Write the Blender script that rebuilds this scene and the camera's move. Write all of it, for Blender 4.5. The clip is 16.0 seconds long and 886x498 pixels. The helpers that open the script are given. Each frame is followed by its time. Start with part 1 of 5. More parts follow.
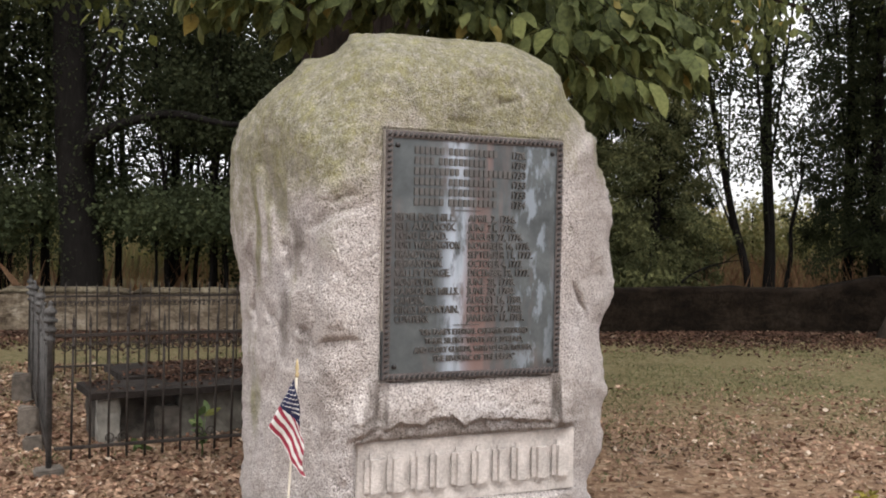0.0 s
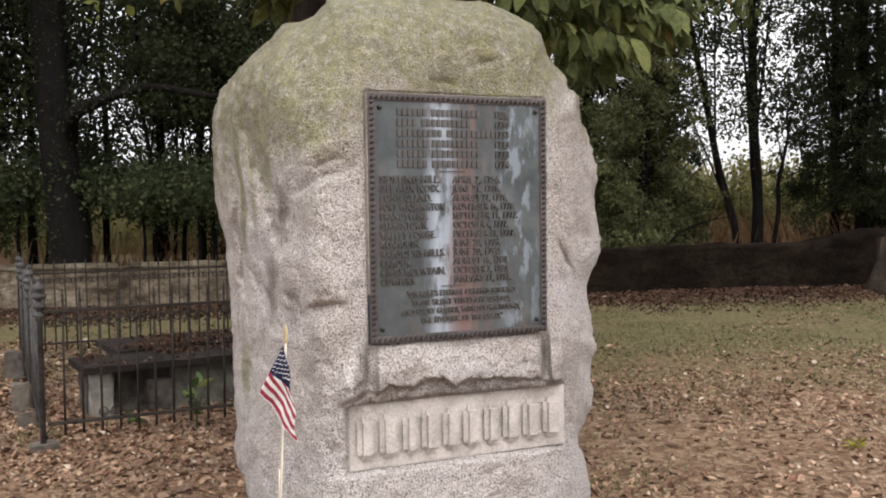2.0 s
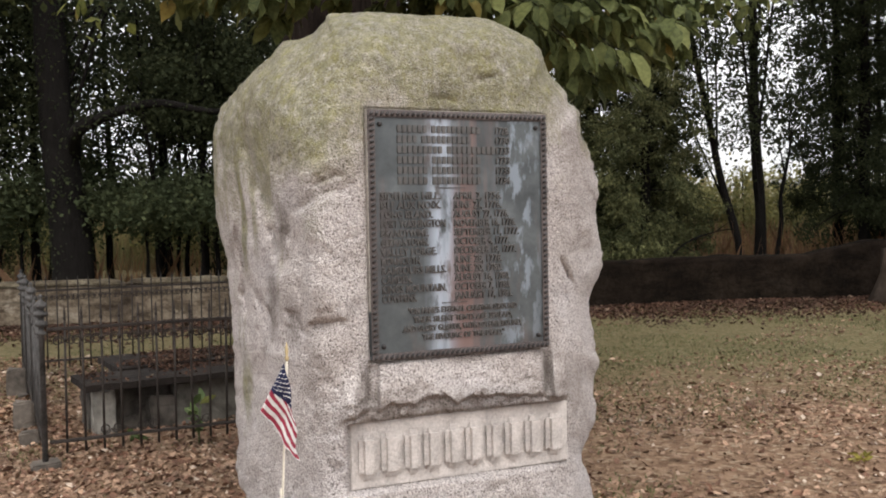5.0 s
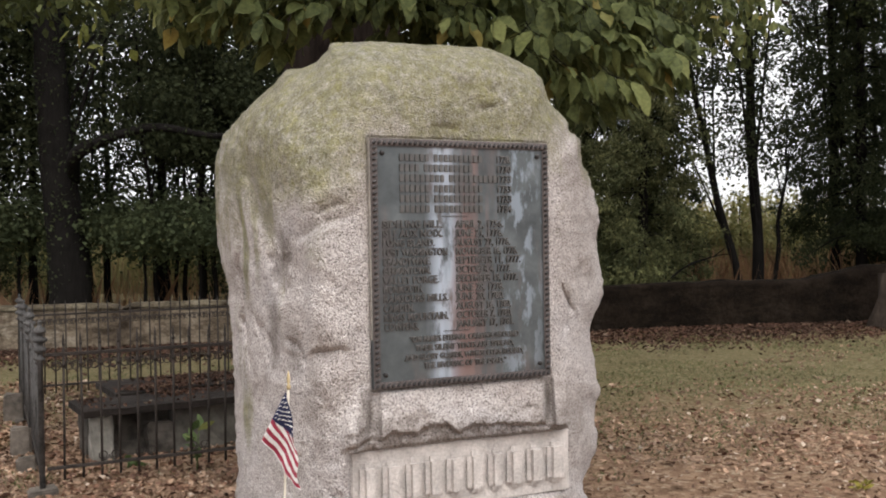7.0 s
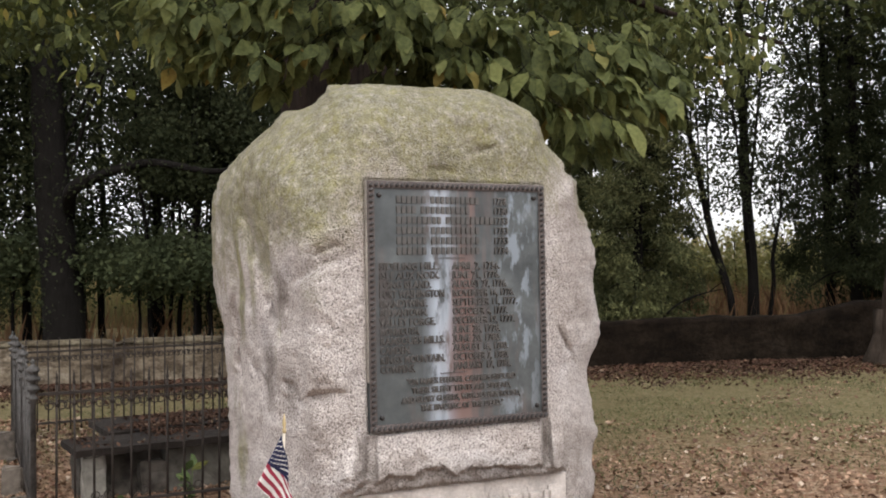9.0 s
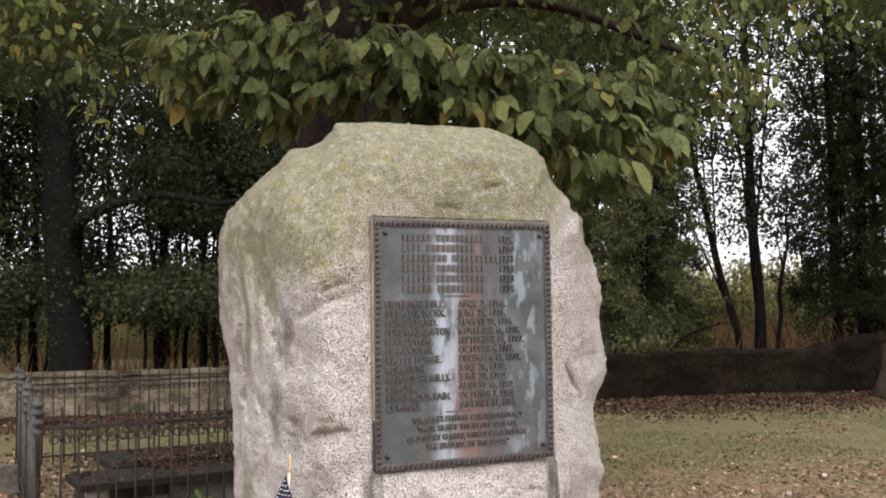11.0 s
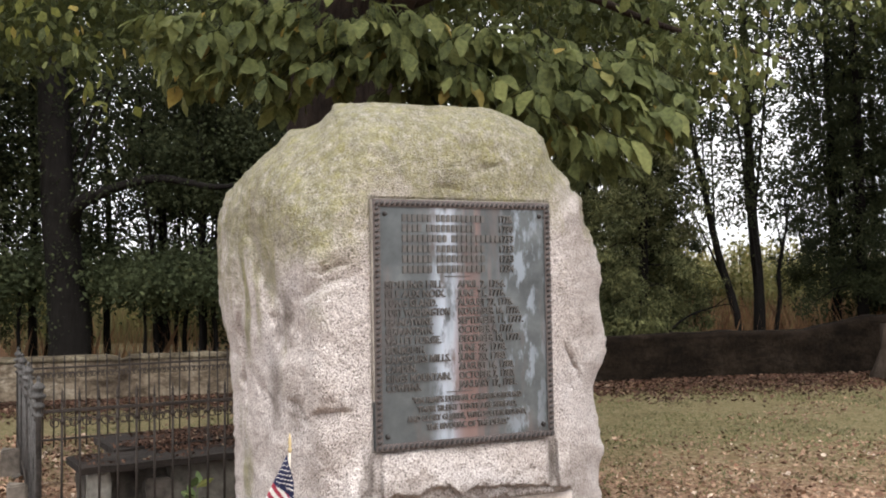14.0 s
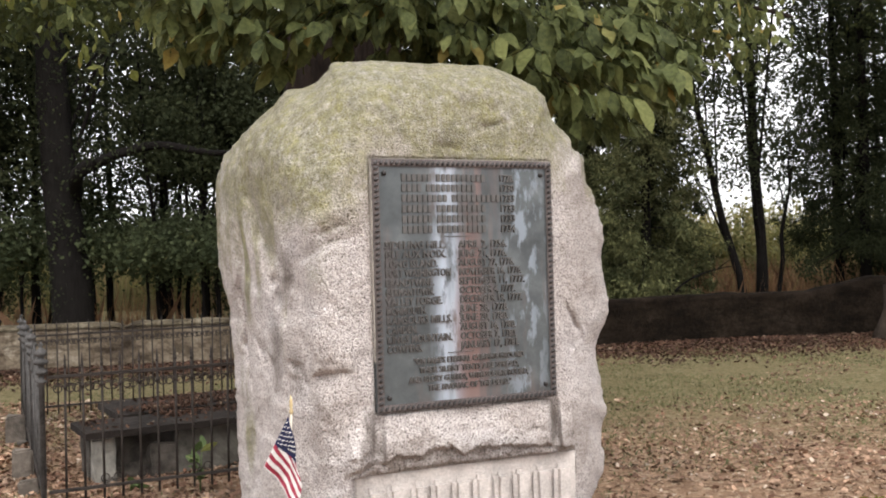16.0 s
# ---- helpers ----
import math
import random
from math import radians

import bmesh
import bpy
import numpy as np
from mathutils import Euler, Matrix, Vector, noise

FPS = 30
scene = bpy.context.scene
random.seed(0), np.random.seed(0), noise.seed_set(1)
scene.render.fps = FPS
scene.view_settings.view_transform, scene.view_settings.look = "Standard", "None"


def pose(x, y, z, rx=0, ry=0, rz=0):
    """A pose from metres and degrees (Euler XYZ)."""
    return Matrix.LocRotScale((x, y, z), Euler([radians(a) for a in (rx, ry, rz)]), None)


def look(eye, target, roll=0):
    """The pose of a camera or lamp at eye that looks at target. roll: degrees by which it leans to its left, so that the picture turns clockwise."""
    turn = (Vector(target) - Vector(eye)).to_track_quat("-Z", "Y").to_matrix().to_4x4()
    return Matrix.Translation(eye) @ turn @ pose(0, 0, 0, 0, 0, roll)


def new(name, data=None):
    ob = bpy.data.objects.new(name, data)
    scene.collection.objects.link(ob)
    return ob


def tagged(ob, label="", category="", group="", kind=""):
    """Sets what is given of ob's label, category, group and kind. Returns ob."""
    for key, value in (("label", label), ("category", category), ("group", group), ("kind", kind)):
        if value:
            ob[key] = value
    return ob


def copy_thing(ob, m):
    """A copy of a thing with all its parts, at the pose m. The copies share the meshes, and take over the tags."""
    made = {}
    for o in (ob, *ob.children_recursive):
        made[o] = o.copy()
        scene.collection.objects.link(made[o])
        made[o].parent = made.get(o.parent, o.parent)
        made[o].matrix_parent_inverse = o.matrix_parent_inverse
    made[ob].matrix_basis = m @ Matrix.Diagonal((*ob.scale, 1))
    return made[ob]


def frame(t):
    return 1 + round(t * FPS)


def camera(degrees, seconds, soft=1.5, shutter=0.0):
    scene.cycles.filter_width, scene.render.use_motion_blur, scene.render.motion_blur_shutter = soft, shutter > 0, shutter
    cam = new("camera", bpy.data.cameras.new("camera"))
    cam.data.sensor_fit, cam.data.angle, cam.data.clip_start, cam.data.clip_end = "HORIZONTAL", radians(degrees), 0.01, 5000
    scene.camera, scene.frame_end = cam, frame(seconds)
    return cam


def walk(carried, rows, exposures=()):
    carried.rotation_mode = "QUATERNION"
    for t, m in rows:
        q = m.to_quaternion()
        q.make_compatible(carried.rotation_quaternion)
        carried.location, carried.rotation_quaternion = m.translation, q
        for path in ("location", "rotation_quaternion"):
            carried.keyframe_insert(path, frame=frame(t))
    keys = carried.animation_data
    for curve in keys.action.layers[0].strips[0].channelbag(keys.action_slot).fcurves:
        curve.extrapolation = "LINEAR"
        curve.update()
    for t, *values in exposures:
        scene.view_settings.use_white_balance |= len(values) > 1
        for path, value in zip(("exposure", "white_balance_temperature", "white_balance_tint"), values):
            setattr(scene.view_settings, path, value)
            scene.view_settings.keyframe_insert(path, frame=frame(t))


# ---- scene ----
cam = camera(50.3, 16.0, soft=1.9)
PATH = [
    (0, pose(-0.008, -0.003, 1.539, 89.40, -1.06, 0.64)),
    (0.5, pose(-0.003, 0.003, 1.532, 88.70, -1.23, 0.31)),
    (1, pose(-0.000, 0.002, 1.525, 88.05, -0.45, 0.14)),
    (1.5, pose(0.007, 0.002, 1.521, 87.62, 0.61, 0.05)),
    (2, pose(0.009, -0.003, 1.519, 87.39, 0.69, -0.01)),
    (2.5, pose(0.014, -0.003, 1.518, 87.35, 0.92, 0.04)),
    (3, pose(0.016, 0.001, 1.520, 87.34, 1.05, 0.05)),
    (3.5, pose(0.016, 0.002, 1.523, 87.51, 0.92, 0.08)),
    (4, pose(0.020, 0.008, 1.524, 87.65, 1.07, 0.18)),
    (6.5, pose(0.005, 0.002, 1.547, 89.31, 0.98, 0.07)),
    (7, pose(-0.000, -0.000, 1.550, 89.60, 0.95, -0.00)),
    (7.5, pose(-0.003, -0.003, 1.555, 89.89, 1.03, -0.00)),
    (8, pose(-0.004, 0.005, 1.563, 90.43, 0.82, -0.12)),
    (8.5, pose(-0.006, 0.001, 1.569, 90.93, 0.87, -0.21)),
    (9, pose(-0.006, 0.001, 1.580, 91.65, 0.93, -0.30)),
    (9.5, pose(-0.009, -0.003, 1.587, 92.52, 0.96, -0.22)),
    (10, pose(-0.006, -0.004, 1.596, 92.98, 0.94, -0.23)),
    (12.5, pose(-0.007, -0.009, 1.610, 93.84, 0.49, 0.56)),
    (13, pose(-0.008, -0.007, 1.602, 93.12, 0.76, 0.18)),
    (13.5, pose(-0.006, -0.005, 1.598, 92.79, 1.03, 0.08)),
    (14, pose(-0.008, 0.002, 1.595, 92.52, 1.01, 0.01)),
    (14.5, pose(-0.005, 0.005, 1.593, 92.25, 1.17, -0.03)),
    (15, pose(-0.002, 0.008, 1.589, 92.02, 1.34, -0.07)),
    (15.5, pose(-0.004, 0.032, 1.576, 90.65, 1.22, 0.05)),
    (16, pose(-0.001, 0.038, 1.575, 90.44, 1.51, 0.17)),
]
walk(cam, PATH, [(0, 0.60), (1.5, 0.60), (4, 0.54), (7, 0.54), (9.5, 0.64), (12.5, 0.91), (14.5, 0.92), (16, 0.92)])

# ---- world and light: an overcast sky ----
SUN_ELEV, SUN_AZ = 55.0, 172.0
world = bpy.data.worlds.new("overcast_sky")
scene.world = world
world.use_nodes = True
wn = world.node_tree.nodes
sky = wn.new("ShaderNodeTexSky")
sky.sky_type = "NISHITA"
sky.sun_disc = False
sky.sun_elevation = radians(SUN_ELEV)
sky.sun_rotation = radians(SUN_AZ)
sky.air_density, sky.dust_density, sky.ozone_density = 1.0, 6.0, 1.0
grey = wn.new("ShaderNodeHueSaturation")
grey.inputs["Saturation"].default_value = 0.12
grey.inputs["Value"].default_value = 1.0
world.node_tree.links.new(sky.outputs["Color"], grey.inputs["Color"])
cloud = wn.new("ShaderNodeMix")
cloud.data_type = "RGBA"
cloud.inputs["Factor"].default_value = 0.65
cloud.inputs["B"].default_value = (7.6, 7.6, 7.7, 1)
world.node_tree.links.new(grey.outputs["Color"], cloud.inputs["A"])
world.node_tree.links.new(cloud.outputs["Result"], wn["Background"].inputs["Color"])
wn["Background"].inputs["Strength"].default_value = 0.15

sun_data = bpy.data.lights.new("sun", "SUN")
sun_data.energy, sun_data.angle, sun_data.color = 1.25, radians(50), (1.0, 0.97, 0.92)
sun = new("sun", sun_data)
az = radians(SUN_AZ)
sun.matrix_world = look((0, 0, 0), (-math.sin(az) * math.cos(radians(SUN_ELEV)), -math.cos(az) * math.cos(radians(SUN_ELEV)), -math.sin(radians(SUN_ELEV))))


# ---- materials ----
def material(name, rough=0.85, metal=0.0, spec=0.3):
    m = bpy.data.materials.new(name)
    m.use_nodes = True
    b = m.node_tree.nodes["Principled BSDF"]
    b.inputs["Roughness"].default_value = rough
    b.inputs["Metallic"].default_value = metal
    b.inputs["Specular IOR Level"].default_value = spec
    return m


def node(m, kind, **values):
    n = m.node_tree.nodes.new(kind)
    for k, v in values.items():
        n.inputs[k].default_value = v
    return n


def link(m, a, b):
    m.node_tree.links.new(a, b)


def coords(m, scale=(1, 1, 1)):
    g = node(m, "ShaderNodeNewGeometry")
    s = node(m, "ShaderNodeVectorMath")
    s.operation = "MULTIPLY"
    link(m, g.outputs["Position"], s.inputs[0])
    s.inputs[1].default_value = scale
    return s.outputs["Vector"]


def noise_tex(m, scale, detail=4.0, rough=0.6, vec=None, distortion=0.0):
    n = node(m, "ShaderNodeTexNoise", Scale=scale, Detail=detail, Roughness=rough, Distortion=distortion)
    link(m, vec if vec is not None else coords(m), n.inputs["Vector"])
    return n.outputs["Fac"]


def ramp(m, fac, stops):
    r = node(m, "ShaderNodeValToRGB")
    e = r.color_ramp.elements
    while len(e) < len(stops):
        e.new(0.5)
    for k, (p, c) in zip(e, stops):
        k.position = p
        k.color = (*c, 1) if len(c) == 3 else (c[0], c[0], c[0], 1)
    link(m, fac, r.inputs["Fac"])
    return r.outputs["Color"]


def mix(m, fac, a, b, how="MIX"):
    x = node(m, "ShaderNodeMix")
    x.data_type, x.blend_type = "RGBA", how
    for s, v in ((x.inputs["Factor"], fac), (x.inputs["A"], a), (x.inputs["B"], b)):
        if isinstance(v, bpy.types.NodeSocket):
            link(m, v, s)
        elif isinstance(v, tuple):
            s.default_value = (*v, 1)
        else:
            s.default_value = v
    return x.outputs["Result"]


def bump(m, height, strength, distance):
    b = node(m, "ShaderNodeBump", Strength=strength, Distance=distance)
    link(m, height, b.inputs["Height"])
    link(m, b.outputs["Normal"], m.node_tree.nodes["Principled BSDF"].inputs["Normal"])


def base(m, colour):
    link(m, colour, m.node_tree.nodes["Principled BSDF"].inputs["Base Color"])


def simple(name, c, rough=0.8, metal=0.0, vary=0.25, scale=30.0, relief=0.002):
    m = material(name, rough, metal)
    n = noise_tex(m, scale, 5.0)
    n2 = noise_tex(m, scale * 0.13, 3.0)
    dark = tuple(v * (1 - vary) for v in c)
    lite = tuple(min(1, v * (1 + vary)) for v in c)
    col = mix(m, 0.5, ramp(m, n, [(0.3, dark), (0.7, lite)]), ramp(m, n2, [(0.35, dark), (0.65, lite)]))
    base(m, col)
    bump(m, n, 0.6, relief)
    return m


def granite():
    m = material("weathered_granite", 0.9, 0, 0.25)
    pos = coords(m)
    fine = noise_tex(m, 140, 2, 0.7, pos)
    mid = noise_tex(m, 45, 6, 0.7, pos)
    big = noise_tex(m, 2.6, 5, 0.6, pos)
    speck = ramp(m, fine, [(0.355, (0.15, 0.133, 0.128)), (0.43, (0.45, 0.412, 0.41)), (0.55, (0.56, 0.518, 0.516)), (0.65, (0.74, 0.705, 0.695))])
    stain = ramp(m, big, [(0.32, (0.74, 0.70, 0.66)), (0.5, (1.0, 0.98, 0.95)), (0.7, (1.0, 1.0, 1.0))])
    col = mix(m, 1.0, speck, stain, "MULTIPLY")
    grime = ramp(m, mid, [(0.33, (0.60, 0.575, 0.56)), (0.50, (1.04, 1.03, 1.02))])
    col = mix(m, 0.3, col, grime, "MULTIPLY")
    # lichen: thick on the upper shoulders, thin streaks running down the side
    sep = node(m, "ShaderNodeSeparateXYZ")
    link(m, pos, sep.inputs[0])
    wob = noise_tex(m, 3.2, 5, 0.65, pos)
    h = node(m, "ShaderNodeMath")
    h.operation = "MULTIPLY_ADD"
    link(m, wob, h.inputs[0])
    h.inputs[1].default_value = 1.25
    link(m, sep.outputs["Z"], h.inputs[2])
    side = node(m, "ShaderNodeMath")
    side.operation = "MULTIPLY_ADD"
    link(m, sep.outputs["X"], side.inputs[0])
    side.inputs[1].default_value = -0.12
    link(m, h.outputs[0], side.inputs[2])
    rng = node(m, "ShaderNodeMapRange")
    rng.inputs["From Min"].default_value, rng.inputs["From Max"].default_value = 2.30, 2.62
    link(m, side.outputs[0], rng.inputs["Value"])
    patch = ramp(m, noise_tex(m, 30, 8, 0.8, pos), [(0.34, (0.42,)), (0.54, (1,))])
    streak = ramp(m, noise_tex(m, 1.0, 4, 0.6, coords(m, (7.0, 7.0, 1.0))), [(0.54, (0,)), (0.66, (1,))])
    left = node(m, "ShaderNodeMapRange")
    left.inputs["From Min"].default_value, left.inputs["From Max"].default_value = -0.50, -0.72
    link(m, sep.outputs["X"], left.inputs["Value"])
    run = mix(m, 1.0, streak, left.outputs["Result"], "MULTIPLY")
    amount = mix(m, 1.0, rng.outputs["Result"], patch, "MULTIPLY")
    amount = mix(m, 0.6, amount, run, "LIGHTEN")

    def band_mask(x0, width, z0, z1, strength):
        """Mask of one band, for lichen runs, brown grime and the lip's painted shade."""
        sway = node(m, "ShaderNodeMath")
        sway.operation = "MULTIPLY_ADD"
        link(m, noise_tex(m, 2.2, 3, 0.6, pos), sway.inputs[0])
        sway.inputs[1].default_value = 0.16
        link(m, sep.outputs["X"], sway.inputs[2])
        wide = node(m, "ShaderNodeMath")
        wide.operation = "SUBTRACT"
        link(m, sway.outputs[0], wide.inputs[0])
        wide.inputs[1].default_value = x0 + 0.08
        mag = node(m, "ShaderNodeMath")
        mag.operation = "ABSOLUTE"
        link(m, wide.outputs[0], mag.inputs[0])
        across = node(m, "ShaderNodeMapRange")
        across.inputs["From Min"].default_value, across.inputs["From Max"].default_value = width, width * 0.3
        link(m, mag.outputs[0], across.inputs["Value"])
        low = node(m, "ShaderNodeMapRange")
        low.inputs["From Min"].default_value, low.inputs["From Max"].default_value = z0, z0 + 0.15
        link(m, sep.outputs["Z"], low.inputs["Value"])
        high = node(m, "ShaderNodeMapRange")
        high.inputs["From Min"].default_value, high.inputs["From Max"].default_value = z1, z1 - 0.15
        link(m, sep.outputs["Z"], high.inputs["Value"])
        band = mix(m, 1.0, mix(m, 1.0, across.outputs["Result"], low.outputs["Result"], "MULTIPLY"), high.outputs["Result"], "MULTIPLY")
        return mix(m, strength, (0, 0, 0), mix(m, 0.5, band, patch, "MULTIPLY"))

    for run_x, run_w, run_lo, run_hi, run_s in ((-0.83, 0.035, 1.28, 2.0, 1.0), (-0.67, 0.045, 1.50, 2.15, 0.9), (-0.86, 0.04, 0.62, 1.0, 0.9), (-0.74, 0.025, 1.35, 1.9, 0.7)):
        amount = mix(m, 1.0, amount, band_mask(run_x, run_w, run_lo, run_hi, run_s), "LIGHTEN")
    tint = ramp(m, noise_tex(m, 14, 7, 0.75, pos), [(0.35, (0.155, 0.150, 0.082)), (0.53, (0.225, 0.216, 0.088)), (0.68, (0.315, 0.298, 0.088))])
    soft = mix(m, 0.83, (0, 0, 0), amount)
    col = mix(m, soft, col, mix(m, 0.35, tint, speck, "MULTIPLY"))
    brown = ramp(m, noise_tex(m, 1.0, 5, 0.65, coords(m, (5.0, 5.0, 2.2))), [(0.54, (0,)), (0.70, (0.32,))])
    brown = mix(m, 1.0, brown, left.outputs["Result"], "MULTIPLY")
    col = mix(m, brown, col, mix(m, 0.6, (0.24, 0.19, 0.14), speck, "MULTIPLY"))
    # brown grime: below the tablet's corners, in the crevices and above the tablet
    # the first, widest band is grime plus painted-in shade of the undercut lip
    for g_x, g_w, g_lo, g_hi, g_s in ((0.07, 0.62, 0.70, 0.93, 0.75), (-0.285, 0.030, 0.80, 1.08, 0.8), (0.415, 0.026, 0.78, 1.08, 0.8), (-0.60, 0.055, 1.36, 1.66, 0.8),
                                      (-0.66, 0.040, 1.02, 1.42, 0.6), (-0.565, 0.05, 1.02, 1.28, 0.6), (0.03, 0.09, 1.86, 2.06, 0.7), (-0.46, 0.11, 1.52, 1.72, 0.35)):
        col = mix(m, band_mask(g_x, g_w, g_lo, g_hi, g_s), col, mix(m, 0.6, (0.115, 0.088, 0.070), speck, "MULTIPLY"))
    base(m, col)
    vor = node(m, "ShaderNodeTexVoronoi", Scale=170.0)
    link(m, pos, vor.inputs["Vector"])
    hgt = mix(m, 0.12, mix(m, 0.30, fine, mid), vor.outputs["Distance"])
    bump(m, hgt, 1.0, 0.022)
    return m


def bark_material(name, dark, lite, ridged=1.0):
    m = material(name, 0.95, 0, 0.1)
    n = noise_tex(m, 1.0, 6, 0.7, coords(m, (26, 26, 3.5)), 0.6)
    n2 = noise_tex(m, 4, 4)
    base(m, mix(m, 0.4, ramp(m, n, [(0.35, dark), (0.65, lite)]), ramp(m, n2, [(0.35, dark), (0.7, lite)])))
    bump(m, n, ridged, 0.03)
    return m


def leaf_material(name, dark, lite, odd, odd_share=0.06, glow=0.35, gloss=0.3, mid=None):
    m = material(name, 0.9 - gloss, 0, gloss)
    nodes = m.node_tree.nodes
    g = node(m, "ShaderNodeNewGeometry")
    o = node(m, "ShaderNodeObjectInfo")
    add = node(m, "ShaderNodeMath")
    add.operation = "ADD"
    link(m, g.outputs["Random Per Island"], add.inputs[0])
    link(m, o.outputs["Random"], add.inputs[1])
    fr = node(m, "ShaderNodeMath")
    fr.operation = "FRACT"
    link(m, add.outputs[0], fr.inputs[0])
    middle = [(0.55, mid)] if mid else []
    col = ramp(m, fr.outputs[0], [(0.0, dark)] + middle + [(0.985 - odd_share, lite), (1.0 - odd_share, odd), (1.0, odd)])
    blot = noise_tex(m, 45, 3)
    col = mix(m, 0.35, col, ramp(m, blot, [(0.35, tuple(0.5 * v for v in dark)), (0.65, lite)]))
    patch = noise_tex(m, 1.1, 3)
    col = mix(m, 0.8, col, ramp(m, patch, [(0.35, (0.55, 0.58, 0.55)), (0.65, (1.15, 1.12, 1.0))]), "MULTIPLY")
    base(m, col)
    if glow:
        tr = node(m, "ShaderNodeBsdfTranslucent")
        link(m, col, tr.inputs["Color"])
        ms = node(m, "ShaderNodeMixShader")
        ms.inputs[0].default_value = glow
        link(m, nodes["Principled BSDF"].outputs[0], ms.inputs[1])
        link(m, tr.outputs[0], ms.inputs[2])
        link(m, ms.outputs[0], nodes["Material Output"].inputs["Surface"])
    return m


def ground_material():
    m = material("grass_and_soil", 1.0, 0, 0.05)
    pos = coords(m)
    a = noise_tex(m, 0.35, 5, 0.6, pos)
    b = noise_tex(m, 5.0, 6, 0.7, pos)
    c = noise_tex(m, 60, 4, 0.7, pos)
    soil = ramp(m, c, [(0.3, (0.10, 0.06, 0.04)), (0.55, (0.24, 0.16, 0.105)), (0.75, (0.36, 0.26, 0.18))])
    turf = ramp(m, c, [(0.3, (0.072, 0.074, 0.033)), (0.55, (0.140, 0.132, 0.064)), (0.75, (0.24, 0.205, 0.115))])
    cell = node(m, "ShaderNodeTexVoronoi", Scale=24.0)
    warp = node(m, "ShaderNodeVectorMath")
    warp.operation = "MULTIPLY_ADD"
    wob = node(m, "ShaderNodeTexNoise", Scale=14.0, Detail=3.0)
    link(m, pos, wob.inputs["Vector"])
    link(m, wob.outputs["Color"], warp.inputs[0])
    warp.inputs[1].default_value = (0.05, 0.05, 0.05)
    link(m, pos, warp.inputs[2])
    link(m, warp.outputs["Vector"], cell.inputs["Vector"])
    hue = node(m, "ShaderNodeSeparateColor")
    link(m, cell.outputs["Color"], hue.inputs["Color"])
    mulch = ramp(m, hue.outputs["Red"], [(0.0, (0.09, 0.05, 0.033)), (0.45, (0.22, 0.135, 0.09)), (0.8, (0.34, 0.23, 0.155)), (1.0, (0.42, 0.34, 0.25))])
    soil = mix(m, 0.55, soil, mulch)
    turf = mix(m, 0.25, turf, mulch)
    sep = node(m, "ShaderNodeSeparateXYZ")
    link(m, pos, sep.inputs[0])
    far = node(m, "ShaderNodeMapRange")
    far.inputs["From Min"].default_value, far.inputs["From Max"].default_value = 6.0, 11.0
    link(m, sep.outputs["Y"], far.inputs["Value"])
    k = mix(m, 0.5, a, b)
    k = mix(m, 0.45, k, far.outputs["Result"])
    base(m, mix(m, ramp(m, k, [(0.40, (0,)), (0.62, (1,))]), soil, turf))
    bump(m, mix(m, 0.5, b, c), 1.0, 0.03)
    return m


def masonry_material(name, tone, warm=(1.1, 0.97, 0.88)):
    m = material(name, 0.95, 0, 0.1)
    pos = coords(m)
    a = noise_tex(m, 1.3, 7, 0.72, pos)
    b = noise_tex(m, 14, 6, 0.7, pos)
    fall = noise_tex(m, 2.3, 5, 0.7, coords(m, (1, 1, 2.6)))
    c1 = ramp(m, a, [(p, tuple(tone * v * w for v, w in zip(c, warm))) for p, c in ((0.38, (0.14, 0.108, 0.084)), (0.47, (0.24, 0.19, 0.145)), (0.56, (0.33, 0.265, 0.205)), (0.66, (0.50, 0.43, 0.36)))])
    c2 = ramp(m, b, [(0.34, (0.40, 0.36, 0.33)), (0.58, (1, 1, 1))])
    c3 = ramp(m, fall, [(0.40, (0.38, 0.36, 0.34)), (0.54, (1.05, 1.05, 1.05))])
    c1 = mix(m, 0.85, c1, c3, "MULTIPLY")
    base(m, mix(m, 0.8, c1, c2, "MULTIPLY"))
    bump(m, b, 0.9, 0.03)
    return m


